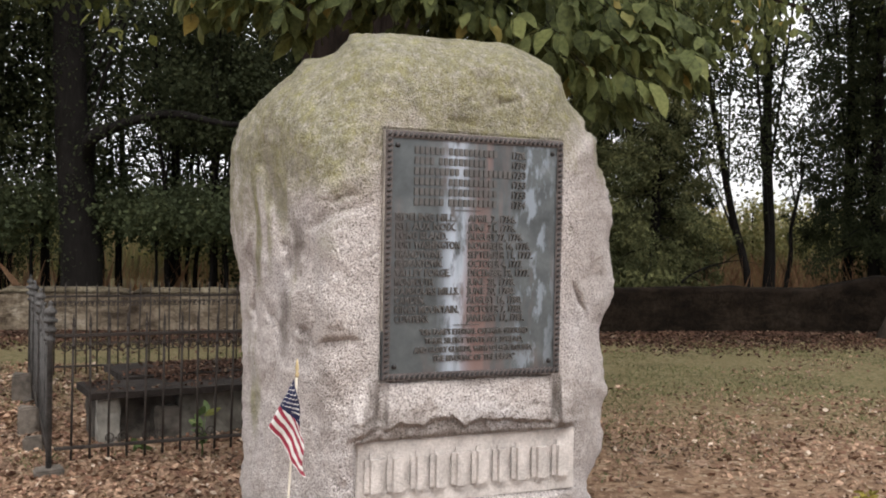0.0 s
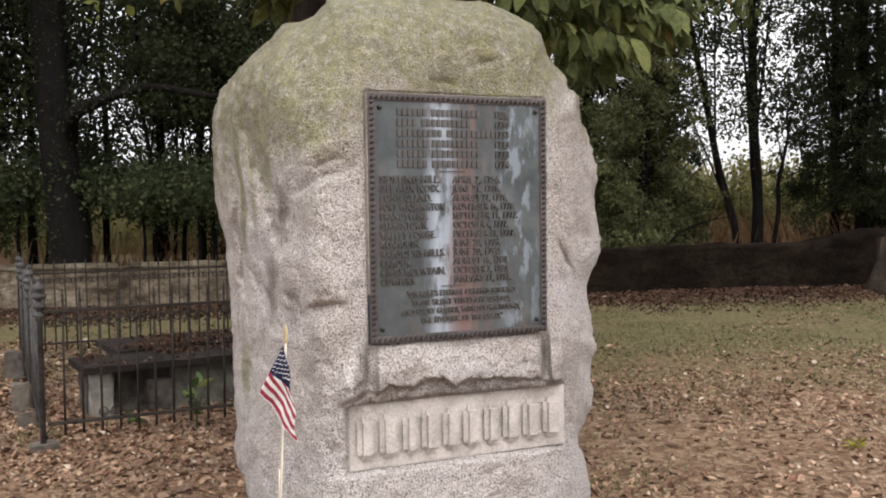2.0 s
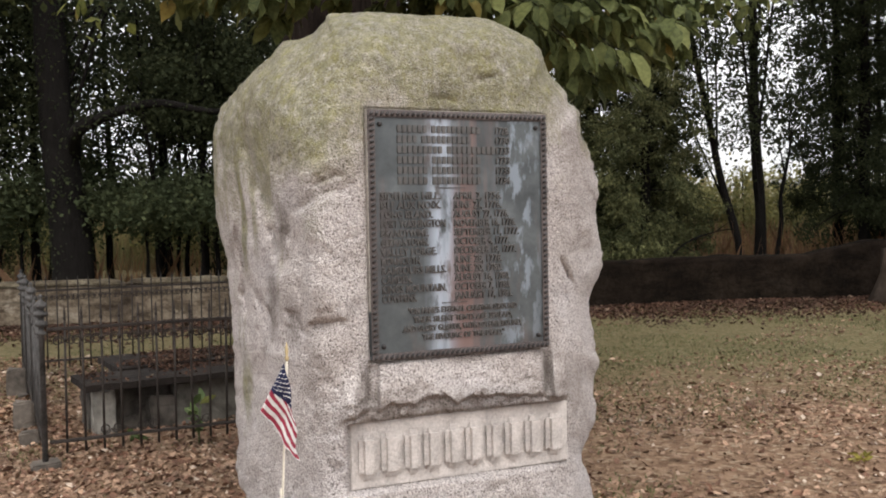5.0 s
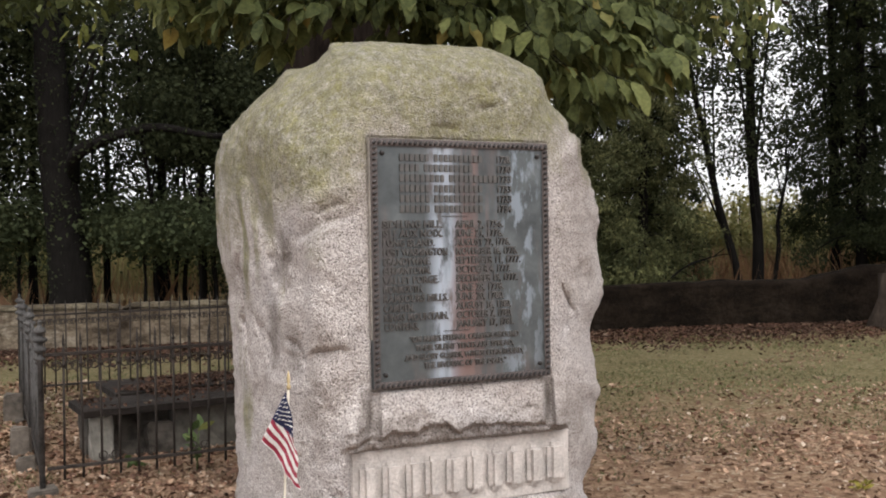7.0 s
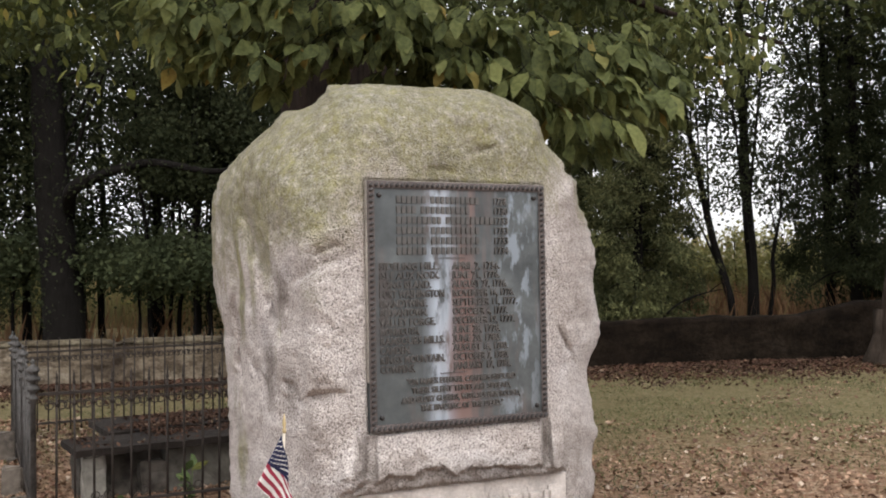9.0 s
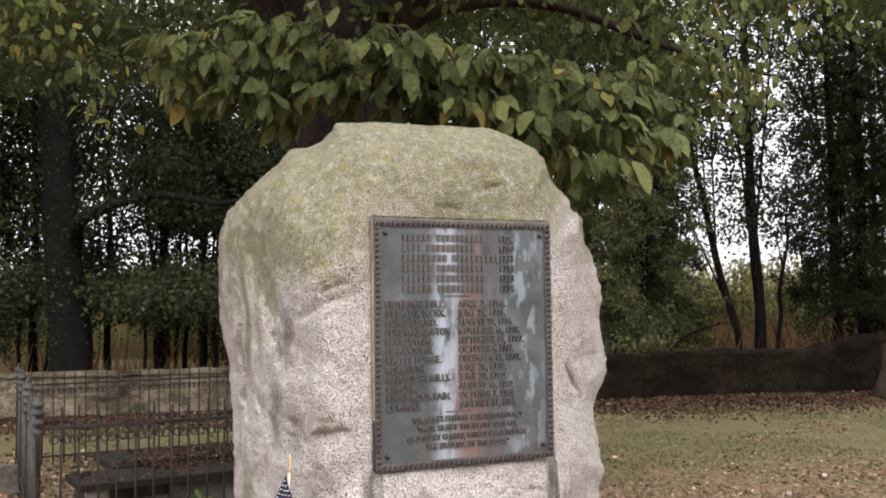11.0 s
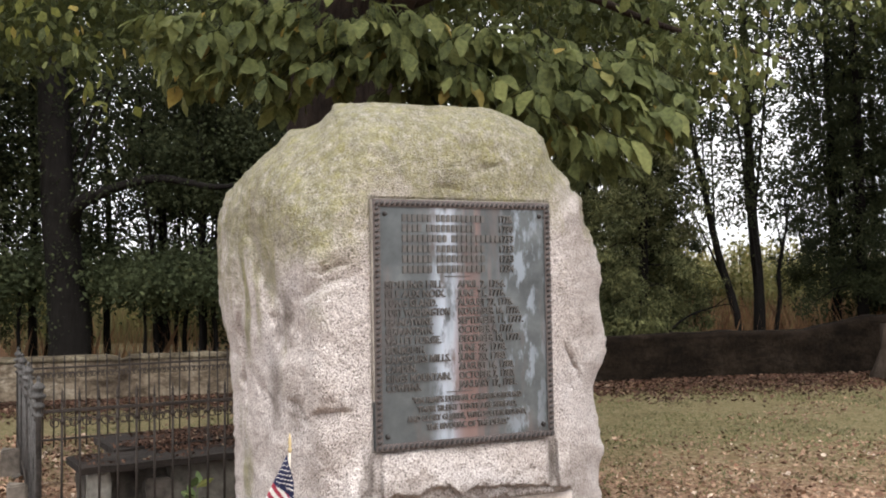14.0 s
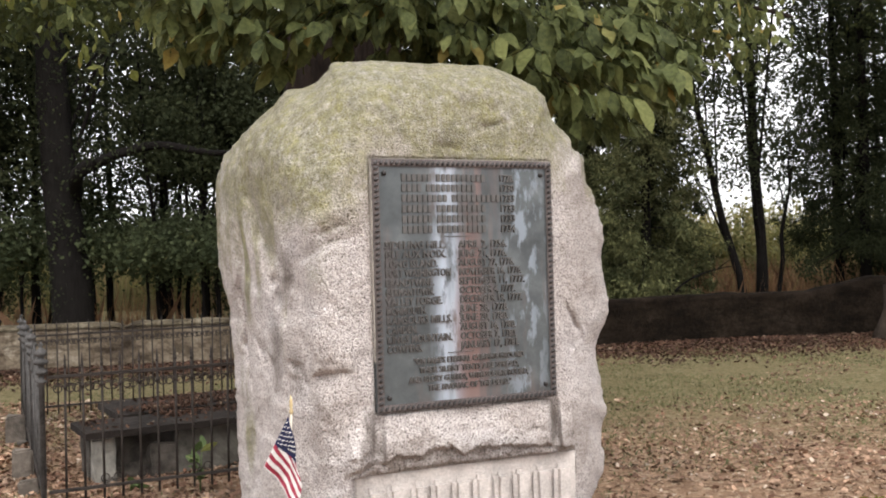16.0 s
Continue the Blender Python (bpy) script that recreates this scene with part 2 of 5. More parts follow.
def bronze_material():
    m = material("weathered_bronze", 0.45, 0.5, 0.5)
    pos = coords(m)
    a = noise_tex(m, 7, 6, 0.65, pos)
    run = noise_tex(m, 1.0, 5, 0.6, coords(m, (15, 15, 1.6)))
    spots = noise_tex(m, 1.0, 5, 0.6, coords(m, (22, 22, 9.0)))
    col = ramp(m, a, [(0.3, (0.058, 0.063, 0.067)), (0.55, (0.108, 0.120, 0.126)), (0.75, (0.18, 0.19, 0.20))])
    # pale run-off streak down the middle and a rust-pink one beside it
    sep = node(m, "ShaderNodeSeparateXYZ")
    link(m, pos, sep.inputs[0])

    def band(centre, width):
        d = node(m, "ShaderNodeMath")
        d.operation = "SUBTRACT"
        link(m, sep.outputs["X"], d.inputs[0])
        d.inputs[1].default_value = centre
        ab = node(m, "ShaderNodeMath")
        ab.operation = "ABSOLUTE"
        link(m, d.outputs[0], ab.inputs[0])
        r = node(m, "ShaderNodeMapRange")
        r.inputs["From Min"].default_value, r.inputs["From Max"].default_value = width, width * 0.25
        link(m, ab.outputs[0], r.inputs["Value"])
        return r.outputs["Result"]

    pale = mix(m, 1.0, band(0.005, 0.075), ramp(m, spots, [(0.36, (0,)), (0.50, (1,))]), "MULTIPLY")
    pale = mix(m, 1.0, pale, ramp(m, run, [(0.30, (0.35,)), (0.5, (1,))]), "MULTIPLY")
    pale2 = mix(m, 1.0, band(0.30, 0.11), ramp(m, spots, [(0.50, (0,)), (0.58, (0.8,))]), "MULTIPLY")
    pink = mix(m, 1.0, band(0.095, 0.11), ramp(m, run, [(0.44, (0,)), (0.58, (0.8,))]), "MULTIPLY")
    rust = ramp(m, noise_tex(m, 1.0, 4, 0.6, coords(m, (11, 11, 2.2))), [(0.55, (0,)), (0.72, (0.55,))])
    col = mix(m, rust, col, (0.17, 0.125, 0.115))
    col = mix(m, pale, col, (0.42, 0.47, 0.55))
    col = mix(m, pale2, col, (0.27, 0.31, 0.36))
    col = mix(m, pink, col, (0.26, 0.165, 0.150))
    base(m, col)
    bump(m, a, 0.3, 0.003)
    return m


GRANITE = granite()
LETTERING = simple("worn_bronze_lettering", (0.115, 0.108, 0.104), 0.4, 0.5, 0.3, 60, 0.001)
LETTER = simple("dressed_granite", (0.50, 0.455, 0.43), 0.9, 0, 0.32, 90, 0.012)
BRONZE = bronze_material()
BRONZE_EDGE = simple("dark_bronze_moulding", (0.050, 0.046, 0.046), 0.42, 0.6, 0.35, 40)
BRONZE_RIM = simple("ruddy_bronze_rim", (0.125, 0.105, 0.101), 0.55, 0.3, 0.4, 40)
IRON = simple("rusted_wrought_iron", (0.040, 0.032, 0.028), 0.7, 0.3, 0.45, 60)
FILLET = simple("pale_edge_strip", (0.33, 0.30, 0.27), 0.8, 0.1, 0.4, 60, 0.002)
IRON_PALE = simple("lichen_flecked_iron", (0.078, 0.074, 0.072), 0.8, 0.2, 0.75, 90)
BASE_STONE = simple("grey_footing_stone", (0.105, 0.088, 0.074), 0.95, 0, 0.8, 16, 0.02)
TOMB_TOP = simple("dark_ledger_stone", (0.017, 0.0125, 0.0105), 0.95, 0, 0.7, 22, 0.02)
TOMB_SIDE = simple("pale_limewashed_stone", (0.24, 0.225, 0.20), 0.95, 0, 0.95, 9, 0.02)
TOMB_DARK = simple("damp_tomb_stone", (0.085, 0.074, 0.064), 0.95, 0, 0.95, 11, 0.02)
TOMB_GREY = simple("mossy_grey_tomb_stone", (0.115, 0.106, 0.092), 0.95, 0, 0.8, 12, 0.02)
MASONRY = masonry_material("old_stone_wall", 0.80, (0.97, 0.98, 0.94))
# very low tone: the trees' deep shade on this wall is put into its colour
MASONRY_SHADED = masonry_material("shaded_wall_render", 0.056, (1.14, 0.98, 0.89))
COPING = masonry_material("mossy_coping_stone", 0.55, (0.95, 1.0, 0.92))
BARK = bark_material("furrowed_brown_bark", (0.010, 0.0075, 0.0065), (0.048, 0.035, 0.029), 1.0)
# near black, with the gloom under the wood's canopy mixed into the bark colour
BARK_SHADED = bark_material("shaded_dark_bark", (0.005, 0.0042, 0.0038), (0.015, 0.013, 0.012), 1.0)
BARK_PALE = bark_material("pale_brown_bark", (0.025, 0.019, 0.015), (0.080, 0.061, 0.049), 0.8)
LEAF_NEAR = leaf_material("broad_green_leaf", (0.045, 0.060, 0.024), (0.225, 0.242, 0.094), (0.40, 0.28, 0.08), 0.016, 0.4, 0.2, (0.112, 0.134, 0.053))
LEAF_TURNING = leaf_material("yellowing_leaf", (0.09, 0.105, 0.030), (0.21, 0.22, 0.060), (0.30, 0.23, 0.07), 0.08, 0.45, 0.2)
LEAF_MID = leaf_material("canopy_leaf", (0.026, 0.036, 0.012), (0.092, 0.104, 0.038), (0.17, 0.165, 0.05), 0.02, 0.35, 0.15)
LEAF_FAR = leaf_material("woodland_leaf", (0.030, 0.037, 0.022), (0.072, 0.083, 0.045), (0.10, 0.105, 0.05), 0.03, 0.5, 0.06)
LEAF_UNDER = leaf_material("maple_undergrowth_leaf", (0.048, 0.060, 0.036), (0.108, 0.128, 0.070), (0.13, 0.135, 0.065), 0.03, 0.5, 0.06)
LEAF_CEDAR = leaf_material("cedar_foliage", (0.040, 0.049, 0.024), (0.190, 0.195, 0.096), (0.22, 0.21, 0.10), 0.05, 0.25, 0.08)
LITTER = leaf_material("dry_fallen_leaf", (0.080, 0.047, 0.036), (0.53, 0.355, 0.265), (0.66, 0.55, 0.48), 0.06, 0.0, 0.12, (0.290, 0.185, 0.135))
LITTER_RED = leaf_material("reddish_fallen_leaf", (0.065, 0.034, 0.027), (0.30, 0.165, 0.120), (0.45, 0.33, 0.26), 0.05, 0.0, 0.12, (0.165, 0.092, 0.068))
GRASS = leaf_material("short_grass", (0.072, 0.092, 0.036), (0.158, 0.172, 0.072), (0.30, 0.235, 0.145), 0.30, 0.2)
CROP = leaf_material("ripening_field_crop", (0.15, 0.14, 0.060), (0.38, 0.34, 0.18), (0.42, 0.30, 0.17), 0.3, 0.3)
BRUSH = leaf_material("dry_brush", (0.17, 0.085, 0.050), (0.50, 0.29, 0.17), (0.36, 0.28, 0.14), 0.2, 0.35)
LEAF_FIELD = leaf_material("sunlit_field_shrub", (0.13, 0.135, 0.05), (0.36, 0.335, 0.14), (0.36, 0.30, 0.12), 0.1, 0.35)
LITTER_DARK = leaf_material("wet_reddish_leaf", (0.030, 0.017, 0.013), (0.15, 0.080, 0.058), (0.30, 0.22, 0.17), 0.05, 0.0, 0.12, (0.070, 0.038, 0.028))
WEED_YELLOW = leaf_material("yellowing_weed", (0.16, 0.16, 0.04), (0.40, 0.34, 0.08), (0.5, 0.36, 0.1), 0.1, 0.2)
WEED = leaf_material("fresh_green_weed", (0.08, 0.125, 0.045), (0.15, 0.21, 0.08), (0.3, 0.3, 0.1), 0.05, 0.3)
CLOTH_RED = simple("red_flag_cloth", (0.37, 0.050, 0.085), 0.9, 0, 0.15, 60, 0.001)
CLOTH_WHITE = simple("white_flag_cloth", (0.78, 0.75, 0.74), 0.9, 0, 0.08, 60, 0.001)
CLOTH_BLUE = simple("navy_flag_cloth", (0.028, 0.032, 0.085), 0.9, 0, 0.2, 60, 0.001)
STICK = simple("pale_wooden_stick", (0.60, 0.54, 0.45), 0.7, 0, 0.15, 40, 0.001)
GOLD = simple("faded_gold_tip", (0.46, 0.36, 0.20), 0.6, 0.1, 0.15, 40, 0.001)
GROUND = ground_material()


# ---- building helpers ----
def mesh_from(name, bm, mat):
    me = bpy.data.meshes.new(name)
    bm.to_mesh(me)
    bm.free()
    for x in (mat if isinstance(mat, (list, tuple)) else [mat]):
        me.materials.append(x)
    return me


def part(name, bm, mat, parent=None, label=""):
    ob = new(name, mesh_from(name, bm, mat))
    ob.parent = parent
    return tagged(ob, label)


def thing(name, m, label, category, group="", kind=""):
    ob = new(name)
    ob.matrix_world = m
    return tagged(ob, label, category, group, kind)


def shared(name, me, m, parent):
    ob = new(name, me)
    ob.parent = parent
    ob.matrix_basis = m
    return ob


def box(bm, lo, hi, bevel=0.0, jitter=0.0, seed=0):
    r = bmesh.ops.create_cube(bm, size=1.0)
    vs = r["verts"]
    rnd = random.Random(seed)
    for v in vs:
        v.co = Vector([(lo[i] + hi[i]) / 2 + v.co[i] * (hi[i] - lo[i]) + (rnd.uniform(-jitter, jitter) if jitter else 0) for i in range(3)])
    if bevel:
        es = list({e for v in vs for e in v.link_edges})
        bmesh.ops.bevel(bm, geom=es, offset=bevel, segments=2, affect="EDGES")


def tube(bm, pts, radii, segs=8, wobble=0.0, caps=True, seed=0.0):
    pts = [Vector(p) for p in pts]
    rings = []
    for i, p in enumerate(pts):
        d = (pts[min(i + 1, len(pts) - 1)] - pts[max(i - 1, 0)]).normalized()
        ref = Vector((1, 0, 0)) if abs(d.x) < 0.9 else Vector((0, 1, 0))
        a = d.cross(ref).normalized()
        b = d.cross(a)
        ring = []
        for k in range(segs):
            t = 2 * math.pi * k / segs
            r = radii[i] * (1 + (wobble * noise.noise(Vector((math.cos(t) * 2, math.sin(t) * 2, p.z * 1.3 + seed))) if wobble else 0))
            ring.append(bm.verts.new(p + (a * math.cos(t) + b * math.sin(t)) * r))
        rings.append(ring)
    for r0, r1 in zip(rings, rings[1:]):
        for k in range(segs):
            f = bm.faces.new((r0[k], r0[(k + 1) % segs], r1[(k + 1) % segs], r1[k]))
            f.smooth = True
    if caps:
        bm.faces.new(rings[0][::-1])
        bm.faces.new(rings[-1])


def turned(bm, profile, segs=16, at=(0, 0, 0)):
    """A turned solid from (radius, height) pairs."""
    tube(bm, [(at[0], at[1], at[2] + h) for r, h in profile], [max(r, 0.0005) for r, h in profile], segs)


def smooth_path(pts, n):
    pts = [Vector(p) for p in pts]
    out = []
    for i in range(len(pts) - 1):
        p0, p1, p2, p3 = pts[max(i - 1, 0)], pts[i], pts[i + 1], pts[min(i + 2, len(pts) - 1)]
        for k in range(n):
            t = k / n
            out.append(0.5 * (2 * p1 + (p2 - p0) * t + (2 * p0 - 5 * p1 + 4 * p2 - p3) * t * t + (3 * p1 - p0 - 3 * p2 + p3) * t ** 3))
    return out + [pts[-1]]


def leaves_mesh(name, at, size, mat, rng, droop=0.5, slim=0.5, curl=0.15, flat=False, far=False):
    """Many small folded leaves as one mesh, six points each, four where they stay far off."""
    n = len(at)
    yaw = rng.uniform(0, 2 * np.pi, n)
    pit = rng.uniform(-0.35, 0.35, n) if flat else -droop + rng.normal(0, 0.5, n)
    ax = np.stack([np.cos(yaw) * np.cos(pit), np.sin(yaw) * np.cos(pit), np.sin(pit)], 1)
    side = np.stack([-np.sin(yaw), np.cos(yaw), np.zeros(n)], 1)
    up = np.cross(ax, side)
    tilt = rng.normal(0, 0.35 if flat else 0.7, n)[:, None]
    side, up = side * np.cos(tilt) + up * np.sin(tilt), up * np.cos(tilt) - side * np.sin(tilt)
    L = (size * rng.uniform(0.65, 1.3, n))[:, None]
    w = L * slim * 0.5 * rng.uniform(0.8, 1.2, n)[:, None]
    c = L * curl * rng.uniform(0.2, 1.5, n)[:, None]
    if far:
        p = [at, at + ax * L * 0.5 + side * w - up * c * 0.5, at + ax * L - up * c * 1.6, at + ax * L * 0.5 - side * w - up * c * 0.5]
        k = np.arange(n)[:, None] * 4
        me = bpy.data.meshes.new(name)
        me.from_pydata(np.stack(p, 1).reshape(-1, 3).tolist(), [], np.concatenate([k + np.array([[0, 1, 2]]), k + np.array([[0, 2, 3]])]).tolist())
        me.materials.append(mat)
        return me
    p = [at, at + ax * L * 0.42 + side * w - up * c * 0.5, at + ax * L * 0.8 + side * w * 0.6 - up * c, at + ax * L - up * c * 1.6,
         at + ax * L * 0.8 - side * w * 0.6 - up * c, at + ax * L * 0.42 - side * w - up * c * 0.5]
    verts = np.stack(p, 1).reshape(-1, 3)
    k = np.arange(n)[:, None] * 6
    faces = np.concatenate([k + np.array([[0, 1, 2, 3]]), k + np.array([[0, 3, 4, 5]])])
    me = bpy.data.meshes.new(name)
    me.from_pydata(verts.tolist(), [], faces.tolist())
    me.materials.append(mat)
    return me


# ---- ground ----
def ground_height(x, y):
    return 0.035 * noise.noise(Vector((x * 0.35, y * 0.35, 3.0))) + 0.012 * noise.noise(Vector((x * 1.7, y * 1.7, 7.0))) - 0.01


def build_ground():
    def axis(lo, hi, step, far):
        mid = list(np.arange(lo, hi + 1e-6, step))
        out, d, a, b = [], step, lo, hi
        left, right = [], []
        while b < far:
            d *= 1.35
            a, b = a - d, b + d
            left.append(a)
            right.append(b)
        return left[::-1] + mid + right

    xs, ys = axis(-14, 14, 0.25, 900), axis(-4, 24, 0.25, 900)
    bm = bmesh.new()
    grid = [[bm.verts.new((x, y, ground_height(x, y))) for x in xs] for y in ys]
    for r0, r1 in zip(grid, grid[1:]):
        for i in range(len(xs) - 1):
            bm.faces.new((r0[i], r0[i + 1], r1[i + 1], r1[i])).smooth = True
    ob = part("ground", bm, GROUND)
    tagged(ob, "patchy autumn grass and bare soil strewn with leaves", "ground", kind="structure")


build_ground()

# ---- cemetery wall ----
WALL_ANGLE = 10.8
WALL = pose(0, 15.84, 0, 0, 0, WALL_ANGLE)


def wall_top(s):
    dip = 0.06 * noise.noise(Vector((s * 0.5, 4.0, 0))) + 0.02 * noise.noise(Vector((s * 2.1, 9.0, 0)))
    rise = 0.22 * max(0.0, min(1.0, (s - 6.6) / 1.2))
    return 0.76 + dip + rise


def build_wall(name, s0, s1, height, mat, label):
    bm = bmesh.new()
    n = int((s1 - s0) / 0.12)
    rows = 9
    prof = [(-0.2, -0.15)] + [(-0.2, k / rows) for k in range(rows + 1)] + [(0.0, 1.04)] + [(0.2, k / rows) for k in range(rows, -1, -1)] + [(0.2, -0.15)]
    rings = []
    for i in range(n + 1):
        s = s0 + (s1 - s0) * i / n
        ring = []
        for y, k in prof:
            z = k * height(s)
            d = 0.035 * noise.noise(Vector((s * 3.1, z * 4.2, y * 9))) + 0.02 * noise.noise(Vector((s * 8, z * 9, y * 9)))
            ring.append(bm.verts.new((s, y + d, z)))
        rings.append(ring)
    for a, b in zip(rings, rings[1:]):
        for k in range(len(prof) - 1):
            bm.faces.new((a[k], b[k], b[k + 1], a[k + 1])).smooth = True
    bm.faces.new(rings[0])
    bm.faces.new(rings[-1][::-1])
    ob = part(name, bm, mat)
    ob.matrix_world = WALL
    return tagged(ob, label, "stone wall", kind="structure")


wall_l = build_wall("wall_west", -26, -1.0, lambda s: 0.60, MASONRY, "low rendered stone boundary wall with coping")
build_wall("wall_east", -1.0, 30, wall_top, MASONRY_SHADED, "low dark rendered stone wall with uneven top, tree shade in its colour")


def coping_mesh(length, seed):
    bm = bmesh.new()
    n = 20
    rings = []
    for i in range(n + 1):
        s = length * i / n
        e = min(s, length - s)
        h = 0.10 * (1 - max(0, 1 - e / 0.16) ** 2 * 0.75)
        ring = []
        for k in range(9):
            a = math.pi * k / 8
            p = Vector((s, -0.23 * math.cos(a), 0.59 + h * (0.15 + 0.85 * math.sin(a) ** 0.6)))
            p += 0.012 * noise.noise_vector(Vector((s * 5 + seed, k, seed)))
            ring.append(bm.verts.new(p))
        rings.append(ring)
    for a, b in zip(rings, rings[1:]):
        for k in range(8):
            bm.faces.new((a[k], b[k], b[k + 1], a[k + 1])).smooth = True
        bm.faces.new((a[8], b[8], b[0], a[0]))
    bm.faces.new(rings[0])
    bm.faces.new(rings[-1][::-1])
    return mesh_from("coping_stone", bm, COPING)


COPINGS = [coping_mesh(1.94, 3.0 * k) for k in range(3)]
for k in range(12):
    shared("coping_stone", COPINGS[k % 3], pose(-5.14 - 1.97 * (10 - k), 0, 0), wall_l)


# ---- the granite monument ----
FACE_ANGLE = 24.7
FACE = pose(0.0775, 3.605, 0, 0, 0, FACE_ANGLE)
TAN = math.tan(radians(FACE_ANGLE))
# half outline of the boulder seen from the path: x, z up the west side, over the top and down the east side
OUTLINE = [(-0.83, -0.25), (-0.843, 0.282), (-0.885, 0.435), (-0.896, 0.528), (-0.889, 0.631), (-0.896, 0.894), (-0.897, 1.085), (-0.907, 1.266),
           (-0.909, 1.357), (-0.926, 1.437), (-0.951, 1.566), (-0.961, 1.731), (-0.958, 1.892), (-0.943, 1.962), (-0.912, 2.027), (-0.829, 2.117),
           (-0.735, 2.203), (-0.66, 2.272), (-0.631, 2.289), (-0.561, 2.3), (-0.473, 2.357), (-0.451, 2.394), (-0.352, 2.399), (-0.19, 2.394),
           (0.011, 2.379), (0.165, 2.371), (0.226, 2.358), (0.31, 2.315), (0.412, 2.255), (0.438, 2.218), (0.453, 2.148), (0.524, 2.062),
           (0.544, 2.008), (0.582, 1.978), (0.588, 1.884), (0.633, 1.775), (0.656, 1.631), (0.649, 1.554), (0.674, 1.367), (0.656, 1.278),
           (0.614, 1.178), (0.636, 0.977), (0.657, 0.916), (0.629, 0.837), (0.635, 0.68), (0.577, 0.511), (0.619, 0.337), (0.64, -0.25)]


def smooth_max(vals, k):
    top = np.max(vals, 0)
    return top + k * np.log(np.sum(np.exp((np.array(vals) - top) / k), 0))


def step(a, b, x):
    t = np.clip((x - a) / (b - a), 0, 1)
    return t * t * (3 - 2 * t)


def field(pts, scale, seed, octaves=4, ridged=False):
    """Fractal noise at many points."""
    out = np.zeros(len(pts))
    for i, p in enumerate(pts):
        v, a, q = 0.0, 1.0, Vector(p) * scale + Vector((seed, seed * 1.7, seed * 0.3))
        for o in range(octaves):
            n = noise.noise(q)
            v += a * ((1 - 2 * abs(n)) if ridged else n)
            a, q = a * 0.5, q * 2.03
        out[i] = v
    return out


def build_monument():
    loop = [Vector((x, 0, z)) for x, z in OUTLINE]
    fine = smooth_path(loop, 24)
    fine += [fine[-1].lerp(fine[0], k / 40) for k in range(1, 40)]
    # even spacing round the rim
    d = np.cumsum([0] + [(fine[(i + 1) % len(fine)] - p).length for i, p in enumerate(fine)])
    N = 760
    want = np.arange(N) * d[-1] / N
    X = np.interp(want, d, [p.x for p in fine] + [fine[0].x])
    Z = np.interp(want, d, [p.z for p in fine] + [fine[0].z])
    cx, cz = -0.08, 1.12
    rings = [0.02 + 0.98 * (k / 179) ** 0.80 for k in range(180)]
    s = np.repeat(rings, N)
    xa = cx + s * np.tile(X - cx, len(rings))
    za = cz + s * np.tile(Z - cz, len(rings))
    y = np.full(len(xa), 3.8)
    for turn in range(4):
        # the boulder widens towards its back
        x, z = xa * y / 4.0, 1.6 + (za - 1.6) * y / 4.0
        face = 3.605 + TAN * (x - 0.0775)
        west = 3.40 - 1.55 * (x + 0.47) + 0.06 * np.sin(z * 2.2)
        west2 = 3.30 - 0.35 * (x + 0.40)
        top = 3.44 + 0.62 * (z - 2.02) + 0.30 * x
        topwest = 3.43 + 0.70 * (z - 1.98) - 0.70 * (x + 0.42)
        east = 3.93 + 1.6 * (x - 0.56)
        y = smooth_max([face, west, west2, top, topwest, east], 0.05)
    pts = np.stack([x, y, z], 1)
    lumps = field(pts, 2.6, 11.0, 3)
    rough = field(pts, 9.0, 5.0, 4)
    facets = field(pts, 4.5, 21.0, 3, ridged=True)
    u = (x - 0.0775) * math.cos(radians(FACE_ANGLE)) + (y - 3.605) * math.sin(radians(FACE_ANGLE))
    # the dressed recess for the tablet, the rough lip under it and the sunk name panel
    jag = [noise.noise(Vector((k * 0.37, 2, 5))) + 0.6 * noise.noise(Vector((k * 1.3, 7, 5))) for k in range(61)]
    band = np.interp(u, (-0.48, -0.42, -0.30, -0.20, -0.12, -0.03, 0.08, 0.22, 0.38, 0.48), (0.010, 0.040, 0.058, 0.055, 0.085, 0.045, 0.062, 0.050, 0.030, 0.012))
    band = np.maximum(band + 0.016 * np.interp(u, np.linspace(-0.5, 0.5, 61), jag), 0.008)
    lip = 0.788 + band
    recess = step(-0.388, -0.374, u) * step(0.386, 0.372, u) * step(1.005, 1.018, z) * step(1.945, 1.933, z)
    near = step(-0.56, -0.40, u) * step(0.52, 0.40, u) * step(0.98, 1.05, z) * step(2.10, 1.96, z)
    chase = step(-0.385, -0.37, u) * step(0.385, 0.37, u) * step(0.985, 1.0, z)
    inside = step(-0.475, -0.463, u) * step(0.475, 0.465, u)
    panel = inside * step(0.530, 0.545, z) * step(0.794, 0.786, z)
    broken = inside * step(0.784, 0.788, z) * step(lip + 0.006, lip - 0.004, z)
    under = step(-0.52, -0.44, u) * step(0.52, 0.44, u) * step(lip - 0.004, lip + 0.02, z) * step(1.02, 0.86, z)
    strip = (step(-0.40, -0.385, u) * step(-0.335, -0.36, u) + step(0.335, 0.36, u) * step(0.40, 0.385, u)) * step(lip, lip + 0.03, z) * step(1.03, 0.99, z)
    grain = field(pts, 30.0, 3.0, 2)
    pitted = field(pts, 17.0, 41.0, 3, ridged=True)
    swell = 0.022 + 0.022 * lumps + 0.010 * rough + 0.009 * facets * step(-0.36, -0.42, u) + 0.004 * facets + 0.004 * grain + 0.002 * pitted
    # cracks, a deep crevice down the side and a broken ledge
    wavy = 0.012 * lumps + 0.012 * rough

